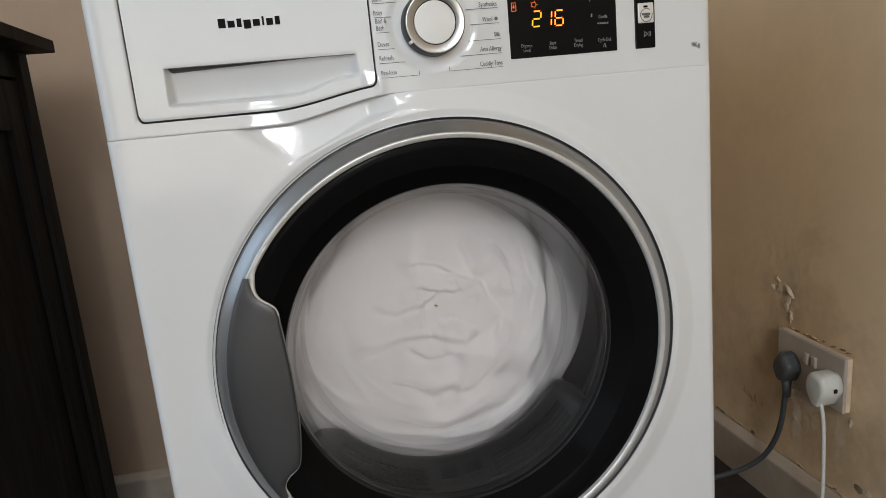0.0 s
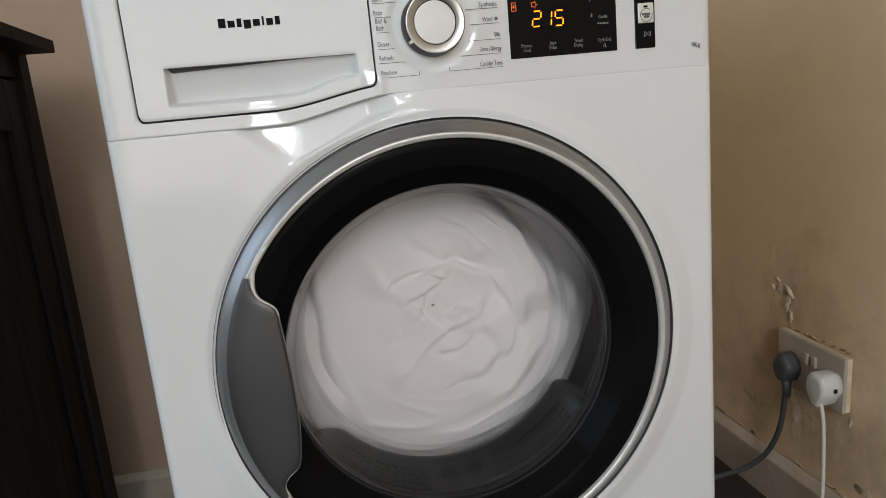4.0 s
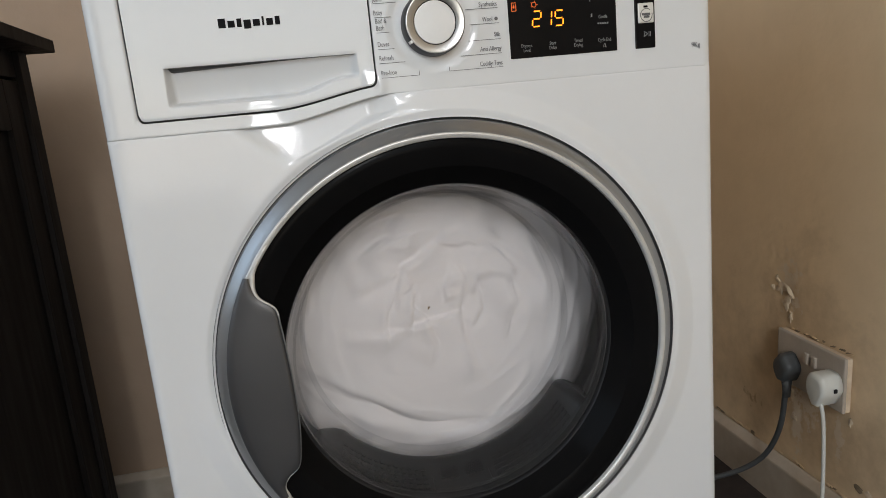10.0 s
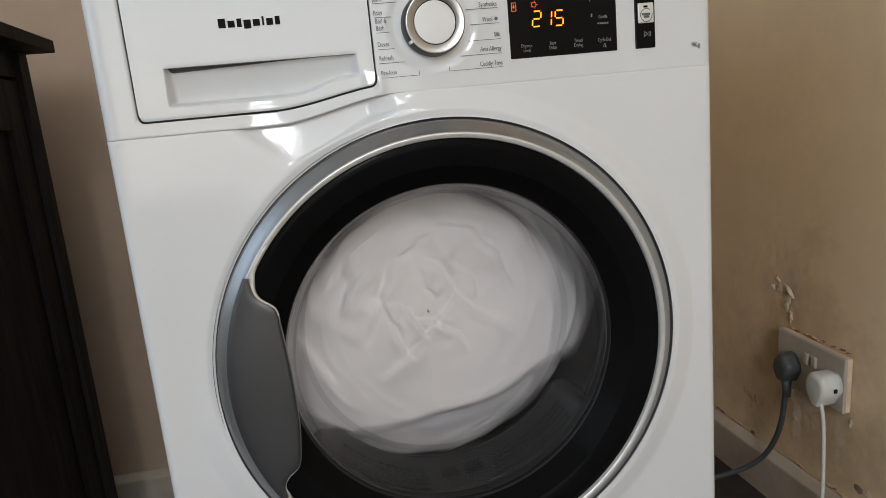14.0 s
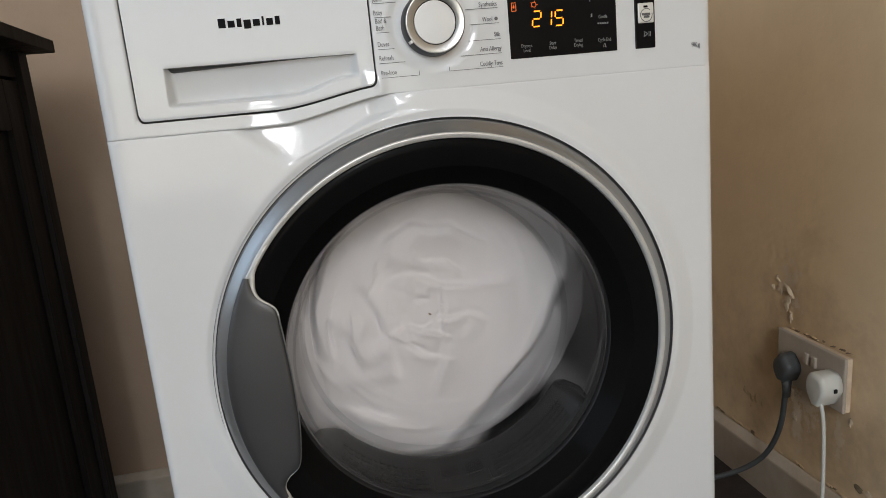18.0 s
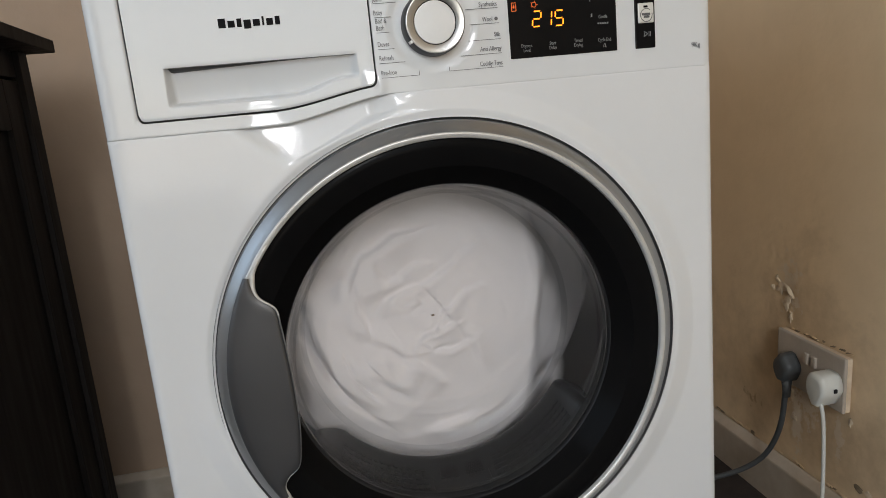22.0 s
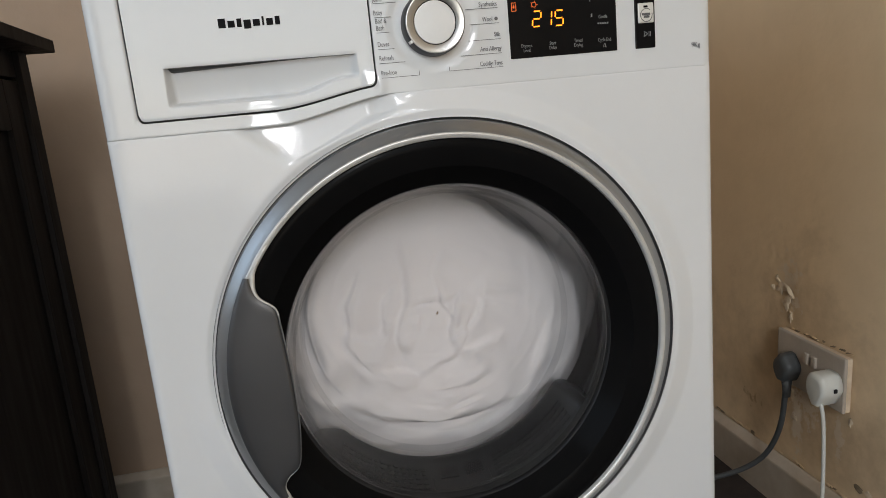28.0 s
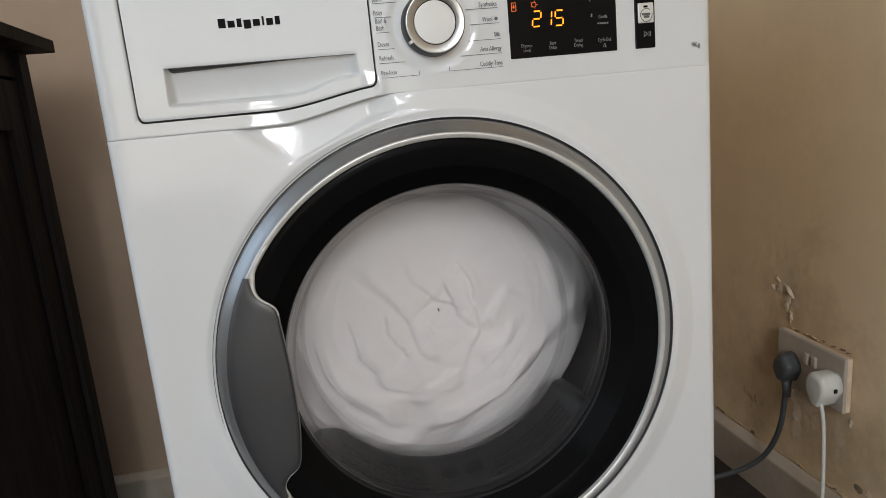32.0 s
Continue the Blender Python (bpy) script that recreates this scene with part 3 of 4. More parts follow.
segments(0.1092, 0.3225, "abged")
segments(0.1200, 0.3222, "bc")
last_digit = segments(0.1320, 0.3220, "afgcde")
colon = []
for z in (0.3187, 0.3252):
    colon.append(stroke("lit_dot", 0.1182, z, 0.1197, z, 0.0015, AMBER, display, -0.0014, "blinking amber colon dot"))
for x0, z0, x1, z1 in ((0.0848, 0.3310, 0.0848, 0.3385), (0.0848, 0.3385, 0.0890, 0.3385), (0.0890, 0.3310, 0.0890, 0.3375), (0.0848, 0.3310, 0.0890, 0.3310), (0.0869, 0.3330, 0.0869, 0.3370), (0.0855, 0.3347, 0.0883, 0.3347)):
    stroke("icon_line", x0, z0, x1, z1, 0.0006, DIMRED, display, -0.0014, "dim orange symbol line")
for i in range(10):
    b0, b1 = 2 * math.pi * i / 10, 2 * math.pi * (i + 1) / 10
    stroke("icon_line", 0.1071 + 0.0023 * math.cos(b0), 0.3357 + 0.0023 * math.sin(b0), 0.1071 + 0.0023 * math.cos(b1), 0.3357 + 0.0023 * math.sin(b1), 0.0005, DIMRED, display, -0.0014, "dim orange symbol line")
    if i % 2 == 0:
        stroke("icon_line", 0.1071 + 0.0029 * math.cos(b0), 0.3357 + 0.0029 * math.sin(b0), 0.1071 + 0.0037 * math.cos(b0), 0.3357 + 0.0037 * math.sin(b0), 0.0005, DIMRED, display, -0.0014, "dim orange symbol line")

# start strip
strip = part("start_strip", slab(0.2108, 0.2322, -0.0012, 0.004, ZC + 0.2868, ZC + 0.3600, 0.0008), BLACK, dryer, "black gloss strip with the start key")
pad = part("badge", slab(0.2136, 0.2302, -0.0030, -0.0008, ZC + 0.3108, ZC + 0.3300, 0.0010), BRIGHT, strip, "square silver badge with worn print")
for i in range(18):
    b0, b1 = 2 * math.pi * i / 20 + 0.9, 2 * math.pi * (i + 1) / 20 + 0.9
    stroke("badge_line", 0.2220 + 0.0062 * math.cos(b0), 0.3183 + 0.0062 * math.sin(b0), 0.2220 + 0.0062 * math.cos(b1), 0.3183 + 0.0062 * math.sin(b1), 0.0006, INK, pad, -0.0034)
for x0, x1, z in ((0.2172, 0.2192, 0.3192), (0.2196, 0.2260, 0.3192), (0.2192, 0.2252, 0.3168)):
    stroke("badge_line", x0, z, x1, z, 0.0022, INK, pad, -0.0034, "illegible dark badge print")
stroke("badge_window", 0.2192, 0.3263, 0.2235, 0.3263, 0.0020, BLACK, pad, -0.0034)
for x0, z0, x1, z1 in ((0.2200, 0.2980, 0.2200, 0.3030), (0.2200, 0.3030, 0.2240, 0.3005), (0.2240, 0.3005, 0.2200, 0.2980), (0.2252, 0.2980, 0.2252, 0.3030), (0.2266, 0.2980, 0.2266, 0.3030)):
    stroke("key_symbol", x0, z0, x1, z1, 0.0005, PANELINK, strip, -0.0016)

# ---- door ----
door = link_mesh("door", *lathe([(0.2374, 0.012), (0.2374, 0.0004), (0.2371, -0.0026), (0.2366, -0.0044), (0.2357, -0.0056), (0.2300, -0.0100), (0.2262, -0.0136), (0.2250, -0.0150)]), SILVER, dryer, "round silver door ring")
link_mesh("groove_seal", *lathe([(0.2408, -0.0026), (0.2408, 0.0030), (0.2395, 0.0034), (0.2380, 0.0030), (0.2370, 0.0012)]), GAP, door, "grey groove round the door")
link_mesh("chrome_lip", *lathe([(0.2250, -0.0150), (0.2244, -0.0160), (0.2236, -0.0163), (0.2227, -0.0162), (0.2200, -0.0157), (0.2193, -0.0150), (0.2189, -0.0105)], a0=-148.6, a1=150.6), LIP, door, "bright silver inner lip")
link_mesh("black_rim", *lathe([(0.2192, -0.0110), (0.2180, -0.0118), (0.2100, -0.0112), (0.1925, -0.0082), (0.1922, -0.0080), (0.1919, -0.0076), (0.1742, 0.0096), (0.1741, 0.0097)]), RIM, door, "deep black gloss door rim")


link_mesh("rim_seal", *lathe([(0.1742, 0.0097), (0.1734, 0.0104), (0.1730, 0.0120), (0.1735, 0.0300)]), RUBBER, door, "matt black seal at the glass")
BOWL = [(0.1738, 0.0112), (0.1718, 0.0150), (0.1708, 0.0200), (0.1680, 0.0400), (0.1645, 0.0700), (0.1610, 0.0920), (0.1585, 0.1010), (0.1550, 0.1070), (0.1500, 0.1110), (0.1430, 0.1138), (0.1330, 0.1155), (0.1100, 0.1175), (0.0800, 0.1192), (0.0400, 0.1204), (0.0002, 0.1208)]
bowl = link_mesh("glass_bowl", *lathe(BOWL, n=192), GLASS, door, "clear glass door bowl")
link_mesh("moulded_edge", *lathe([(0.1660, 0.0205), (0.1650, 0.0195), (0.1638, 0.0195), (0.1630, 0.0205)], n=192), GLASS, bowl, "moulded edge in the glass")
link_mesh("rolled_rim", *lathe([(0.1722 + 0.0012 * math.cos(2 * math.pi * i / 12), 0.0150 + 0.0012 * math.sin(2 * math.pi * i / 12)) for i in range(12)], n=192, close=True), BEAD, bowl, "rolled glass rim")
link_mesh("tinted_corner", *lathe([(0.1588, 0.0985), (0.1560, 0.1035), (0.1535, 0.1060)], n=192), CORNER_TINT, bowl, "thicker glass at the turn of the bowl")
for ob in bowl.children:
    ob.visible_shadow = False
bowl.visible_shadow = False
# recessed handle plate on the ring
GRIP_EDGE = ((0.2262, 145.5), (0.2247, 148.7), (0.2183, 151.8), (0.2070, 154.3), (0.1893, 155.8), (0.1808, 160.3), (0.1701, 170.1), (0.1660, 182.1), (0.1709, 194.1), (0.1831, 203.0), (0.1925, 206.4), (0.2060, 207.4), (0.2150, 209.0), (0.2200, 212.4), (0.2262, 215.5))


def along_edge(n=14):
    """Smooth line through the handle plate's inner edge."""
    p = [Vector((r * math.cos(radians(a)), r * math.sin(radians(a)))) for r, a in GRIP_EDGE]
    out = []
    for i in range(1, len(p) - 2):
        for k in range(n):
            t = k / n
            out.append(0.5 * (2 * p[i] + (p[i + 1] - p[i - 1]) * t + (2 * p[i - 1] - 5 * p[i] + 4 * p[i + 1] - p[i + 2]) * t * t + (3 * p[i] - p[i - 1] - 3 * p[i + 1] + p[i + 2]) * t ** 3))
    return out + [p[-2]]


edge_line = along_edge()
hv, hf = [], []
span = [0.0]
for q0, q1 in zip(edge_line, edge_line[1:]):
    span.append(span[-1] + (q1 - q0).length)
rows_y = ((0.0, -0.0140), (0.02, -0.0158), (0.15, -0.0170), (0.35, -0.0180), (0.55, -0.0184), (0.75, -0.0182), (0.92, -0.0176), (1.0, -0.0168))
for q, d in list(zip(edge_line, span))[7:-3]:
    a = radians(149.0 + (212.2 - 149.0) * d / span[-1])
    rim_pt = Vector((0.2268 * math.cos(a), 0.2268 * math.sin(a)))
    for t, y in rows_y:
        c = rim_pt.lerp(q, t)
        hv.append((0.002 + c.x, y, ZC + c.y))
    back = q * 1.012
    hv += [(0.002 + back.x, -0.0120, ZC + back.y), (0.002 + back.x * 1.02, 0.002, ZC + back.y * 1.02)]
m = len(rows_y) + 2
for i in range(len(edge_line) - 11):
    for q in range(m - 1):
        hf.append((i * m + q, (i + 1) * m + q, (i + 1) * m + q + 1, i * m + q + 1))
handle = link_mesh("handle", hv, hf, GRAPHITE, door, "dark graphite grip plate")
cut = len(edge_line) * 3 // 10


def edge_bead(line, sizes, y0, y1, mat, label):
    """A flattened bead along a line on the door's face whose width runs through the given sizes."""
    n, m = len(line), 10
    verts, faces = [], []
    for i, c in enumerate(line):
        d = (line[min(n - 1, i + 1)] - line[max(0, i - 1)]).normalized()
        side = Vector((d.y, -d.x))
        u = i / (n - 1) * (len(sizes) - 1)
        k = min(len(sizes) - 2, int(u))
        w = sizes[k] + (sizes[k + 1] - sizes[k]) * (u - k)
        y = y0 + (y1 - y0) * i / (n - 1)
        for q in range(m):
            b = 2 * math.pi * q / m
            p = c + side * (w * math.cos(b))
            verts.append((0.002 + p.x, y + min(w, 0.0016) * math.sin(b), ZC + p.y))
    for i in range(n - 1):
        for q in range(m):
            w = (q + 1) % m
            faces.append((i * m + q, (i + 1) * m + q, (i + 1) * m + w, i * m + w))
    faces += [tuple(range(m)), tuple((n - 1) * m + q for q in reversed(range(m)))]
    return link_mesh("handle_edge", verts, faces, mat, handle, label)


def at(r, a):
    return Vector((r * math.cos(radians(a)), r * math.sin(radians(a))))


cut = len(edge_line) * 3 // 10
low = len(edge_line) * 8 // 10
top_run = [at(0.2216, 141.0), at(0.2216, 143.0), at(0.2216, 145.0), at(0.2217, 146.6)] + [c.lerp(c * 0.984, smooth(0.5, 0.0, i / cut)) for i, c in enumerate(edge_line[2:cut])]
edge_bead(top_run, (0.0018, 0.0027, 0.0027, 0.0024, 0.0019, 0.0014, 0.0011, 0.0009, 0.0008), -0.0148, -0.0172, LIP, "bright silver lip running on into the grip")
edge_bead(edge_line[cut - 1:low], (0.0008, 0.0006, 0.0005), -0.0172, -0.0172, SILVER, "thin silver handle edge")
foot_run = edge_line[low - 1:-3] + [at(0.2219, 213.0), at(0.2218, 214.2)]
edge_bead(foot_run, (0.0005, 0.0005, 0.0006, 0.0012, 0.0028), -0.0172, -0.0150, LIP, "silver lip running on into the grip")

# ---- inside: filter housing, bulkhead, drum ----
link_mesh("door_gasket", *lathe([(0.1735, 0.028), (0.1770, 0.034), (0.1840, 0.036), (0.1900, 0.034), (0.2380, 0.020)]), RUBBER, dryer)
link_mesh("bulkhead", *lathe([(0.1960, 0.036), (0.2050, 0.070), (0.2150, 0.118), (0.2220, 0.128), (0.2750, 0.132), (0.2900, 0.132)]), HOUSING, dryer, "dark grey plastic bulkhead round the opening")


def housing_shape(a0=-144.5, a1=-33.0, n=120):
    """The lint filter housing: an arc of sloping section whose ends round off towards the bulkhead."""
    verts, faces = lathe([(0.1960, 0.040), (0.1900, 0.046), (0.1850, 0.052), (0.1700, 0.082), (0.1650, 0.092), (0.1645, 0.098), (0.1690, 0.108), (0.2100, 0.112)], n=n, a0=a0, a1=a1, close=True)
    out = []
    for i, (x, y, z) in enumerate(verts):
        u = (i // 8) * (a1 - a0) / n
        low = max(0.0, 1 - u / 7.0) ** 2
        high = max(0.0, 1 - (a1 - a0 - u) / 3.5) ** 3
        r = math.hypot(x - 0.002, z - ZC)
        grow = 1 + (low * 0.016 + high * 0.014) * max(0.0, min(1.0, (0.200 - r) / 0.03)) / r
        out.append((0.002 + (x - 0.002) * grow, y + 0.006 * high, ZC + (z - ZC) * grow))
    return out, faces


housing = link_mesh("filter_housing", *housing_shape(), HOUSING, dryer, "dark grey lint filter housing with slotted vents")


def on_housing(a, t, lift=0.0018):
    """A point on the sloping face of the housing, t from its outer to its inner edge."""
    r, y = 0.1850 - 0.0150 * t, 0.052 + 0.030 * t
    return Vector((0.002 + (r - lift * 0.89) * math.cos(radians(a)), y - lift * 0.45, ZC + (r - lift * 0.89) * math.sin(radians(a))))


def vent(a0, a1, t, w=0.16):
    q = [on_housing(a0, t - w / 2), on_housing(a1, t - w / 2), on_housing(a1, t + w / 2), on_housing(a0, t + w / 2)]
    k = [on_housing(a0, t - w / 2, -0.0005), on_housing(a1, t - w / 2, -0.0005), on_housing(a1, t + w / 2, -0.0005), on_housing(a0, t + w / 2, -0.0005)]
    return [tuple(p) for p in q + k], [(0, 1, 2, 3), (7, 6, 5, 4), (0, 4, 5, 1), (1, 5, 6, 2), (2, 6, 7, 3), (3, 7, 4, 0)]


for side in (0, 1):
    for row in range(5):
        for i in range(13):
            a0 = (-76.0 + i * 2.75 + row * 0.3) if side else (-103.0 - i * 2.75 - row * 0.3)
            link_mesh("vent_slot", *vent(a0, a0 + 1.9, 0.13 + 0.19 * row, 0.105), SLOT, housing, smooth=False)
for a0 in (-96.5, -86.5):
    link_mesh("latch_window", *vent(a0, a0 + 7.0, 0.70, 0.42), SLOT, housing, "dark rectangular latch window", smooth=False)
for a0 in (-99.5, -78.0):
    link_mesh("rib", *vent(a0, a0 + 0.5, 0.28, 0.5), SLOT, housing, smooth=False)
drum = new("drum")
drum.parent = dryer
tagged(drum, "steel drum with three lifters")
drum.matrix_basis = pose(0.002, 0, ZC)
link_mesh("drum_wall", *lathe([(0.2700, 0.132), (0.2840, 0.140), (0.2850, 0.150), (0.2850, 0.480), (0.2800, 0.492), (0.0001, 0.500)], 0, 0, 96), DRUM, drum)
for a in (30, 150, 270):
    bm = slab(-0.030, 0.030, 0.150, 0.480, -0.024, 0.024, 0.018, 3)
    lf = part("lifter", bm, DRUM, drum, "", True)
    lf.matrix_basis = pose(0.268 * math.cos(radians(a)), 0, 0.268 * math.sin(radians(a)), 0, 90 - a, 0)

# ---- duvet in the drum ----
duvet = thing("duvet", "bundled white cotton duvet tumbling inside the dryer drum", "duvet", pose(0.003, 0, ZC + 0.008))
FOLDS = []


def fold(width, depth, swell, *line):
    """A crease along a line of (x, z) millimetres: a narrow valley of that width and depth with a swell beside it (its sign gives the side)."""
    FOLDS.append((width / 1000, depth / 1000, swell / 1000, [(x / 1000, z / 1000) for x, z in line]))


# long creases that cross near the middle
fold(3.4, 6.0, 4.0, (-7, 117), (-15, 70), (-14, 34), (-11, -12), (-8, -48))
fold(3.2, 5.5, -4.0, (-110, -44), (-72, -39), (-20, -37), (28, -40), (64, -28))
fold(3.2, 6.5, 4.5, (3, 48), (36, 40), (62, 27), (76, -6), (90, -28))
fold(2.8, 5.0, -3.5, (-27, 32), (0, 24), (28, 18), (46, 25), (78, 38))
fold(3.0, 4.5, 3.0, (43, 15), (28, 43), (10, 57), (-35, 66))
fold(3.0, 4.0, 3.0, (26, 29), (-9, 6), (-43, 0), (-72, 14))
fold(2.6, 4.5, -3.5, (54, -25), (26, -16), (3, -17))
fold(3.0, 3.5, 2.5, (30, -53), (-16, -63), (-40, -50))
# deep gathers on one side of the bundle
fold(4.5, 9.0, 6.0, (86, 82), (101, 45), (98, -2))
fold(4.0, 10.0, -6.0, (120, 64), (126, 16), (119, -24))
fold(5.5, 10.0, 6.0, (146, 40), (143, -40), (116, -112))
fold(5.0, 8.0, -6.0, (-67, -88), (-14, -103), (34, -107), (66, -78), (80, -50))
fold(4.5, 7.0, 5.0, (9, -126), (24, -82), (22, -60), (2, -49))
fold(4.0, 8.0, 5.0, (62, -92), (74, -52), (79, -16))
fold(4.5, 7.0, -5.0, (152, -6), (118, 21), (94, 40))
fold(5.5, 9.0, 6.0, (100, -112), (52, -140), (-8, -150), (-60, -138))
fold(5.0, 8.0, 5.5, (92, 128), (60, 142), (28, 150))
fold(5.0, 6.0, -4.5, (40, 100), (48, 64), (58, 30))


def fold_height(x, z):
    """How far the cloth stands towards the glass at a place on the bundle's face."""
    w = noise.noise_vector(Vector((x * 13, z * 13, 0.4))) * 0.009 + noise.noise_vector(Vector((x * 34, z * 34, 2.4))) * 0.0035
    px, pz = x + w.x, z + w.z
    h = 0.0
    for wd, dp, sw, line in FOLDS:
        best, near, total = 1.0, None, len(line) - 1
        for i in range(total):
            (x0, z0), (x1, z1) = line[i], line[i + 1]
            dx, dz = x1 - x0, z1 - z0
            t = min(1.0, max(0.0, ((px - x0) * dx + (pz - z0) * dz) / (dx * dx + dz * dz)))
            ex, ez = px - x0 - t * dx, pz - z0 - t * dz
            d = ex * ex + ez * ez
            if d < best:
                best, near = d, (i + t, ex * dz - ez * dx)
        d = math.sqrt(best)
        if d > 16 * wd:
            continue
        u = near[0] / total
        env = 1.45 * smooth(-0.02, 0.22, u) * smooth(1.02, 0.75, u)
        # a pleat: steep on one side, running out slowly on the other
        loose = wd * (1.0 + 0.8 * noise.noise(Vector((px * 30, pz * 30, wd * 900))))
        if (near[1] > 0) == (sw > 0):
            h += env * ((abs(sw) + 0.5 * dp) * math.exp(-d / (4.2 * loose)) - 0.55 * dp * math.exp(-(d / (1.2 * wd)) ** 2))
        else:
            h -= env * dp * math.exp(-(d / (1.8 * loose)) ** 2) * 0.5
            h += env * abs(sw) * math.exp(-(d / (1.0 * wd)) ** 2) * 0.4
    r = math.hypot(x, z)
    ang = math.atan2(z, x)
    gathered = max(0.0, math.cos(ang + radians(25))) * smooth(0.05, 0.12, r)
    broad = noise.noise(Vector((px * 11, pz * 11, 3.0)))
    pucker = 1 - abs(noise.noise(Vector((px * 17 + 2, pz * 17, 8.0)))) * 2
    arc = 1 - abs(noise.noise(Vector((math.cos(ang) * 1.7, math.sin(ang) * 1.7, r * 42)))) * 2
    fine = noise.noise(Vector((px * 60, pz * 60, 5.0)))
    h += 0.0055 * broad + 0.0085 * gathered * max(0, pucker) ** 2 + 0.0030 * max(0, arc) ** 2 * smooth(0.10, 0.17, r) + 0.0004 * fine
    return h


def wad_radius(a):
    """Outline of the bundle: round with two slack sides."""
    r = 0.222 + 0.006 * math.sin(3 * a + 0.6) + 0.004 * math.sin(7 * a)
    for c, d, bow in ((radians(5), 0.152, 1.0), (radians(149), 0.146, 0.75)):
        k = math.cos(a - c)
        if k > 0.2:
            r = min(r, (d + 0.004 * math.sin(5 * a) + 0.005 * noise.noise(Vector((3 * math.cos(a), 3 * math.sin(a), 9.0)))) / k ** bow)
    return r


def wad():
    n, m = 420, 150
    verts, faces = [], []
    for i in range(n):
        a = 2 * math.pi * i / n
        c, s = math.cos(a), math.sin(a)
        big = wad_radius(a)
        for j in range(m):
            t = (j + 0.4) / (m - 1)
            if t <= 0.85:
                u = t / 0.85
                r = big * (1 - (1 - u) ** 1.15) * 0.985
                y = 0.1355 + 0.011 * (r / 0.20) ** 2.6
                edge = smooth(0.86, 1.0, r / big)
                y += 0.013 * edge ** 2
                y -= fold_height(r * c, r * s) * (1 - 0.5 * edge)
                y = max(y, 0.1232)
            else:
                u = (t - 0.85) / 0.15
                r = big * (0.985 + 0.03 * math.sin(math.pi * min(1, u * 1.2)) - 0.15 * u * u)
                y = 0.1355 + 0.011 * (0.985 * big / 0.20) ** 2.6 + 0.013 + 0.20 * u
            verts.append((r * c, y, r * s))
    for i in range(n):
        k = (i + 1) % n
        for j in range(m - 1):
            faces.append((i * m + j, i * m + j + 1, k * m + j + 1, k * m + j))
    faces.append(tuple(i * m for i in range(n)))
    return verts, faces


link_mesh("bundle", *wad(), CLOTH, duvet, "creased white cotton bundle")


def slack_fold(a_mid, half, r_mid, y_mid, fat, seed):
    """A loose roll of cloth lying round the bundle's rim."""
    n, m = 44, 22
    verts, faces = [], []
    for i in range(n + 1):
        u = i / n
        a = radians(a_mid - half + 2 * half * u)
        env = max(0.02, math.sin(math.pi * u)) ** 0.55
        for j in range(m):
            b = 2 * math.pi * j / m
            w = 1 + 0.34 * noise.noise(Vector((u * 6 + seed, math.cos(b) * 1.8, math.sin(b) * 1.8))) + 0.12 * noise.noise(Vector((u * 17 + seed, math.cos(b) * 4, math.sin(b) * 4)))
            rr = r_mid + 0.006 * math.sin(u * 6 + seed) + fat * env * w * math.cos(b)
            yy = y_mid + fat * 1.7 * env * w * math.sin(b)
            verts.append((rr * math.cos(a), yy, rr * math.sin(a)))
    for i in range(n):
        for j in range(m):
            k = (j + 1) % m
            faces.append((i * m + j, (i + 1) * m + j, (i + 1) * m + k, i * m + k))
    faces += [tuple(range(m)), tuple(n * m + j for j in reversed(range(m)))]
    return verts, faces


for a_mid, half, r_mid, y_mid, fat, seed in ((-34, 22, 0.216, 0.214, 0.015, 1.0), (46, 20, 0.216, 0.212, 0.016, 2.3), (102, 16, 0.215, 0.212, 0.016, 3.1), (216, 16, 0.214, 0.212, 0.016, 4.7), (240, 30, 0.214, 0.202, 0.022, 5.9), (300, 26, 0.214, 0.200, 0.020, 7.4), (80, 22, 0.215, 0.202, 0.020, 8.8)):
    link_mesh("loose_fold", *slack_fold(a_mid, half, r_mid, y_mid, fat, seed), CLOTH, duvet, "loose roll of white cloth")


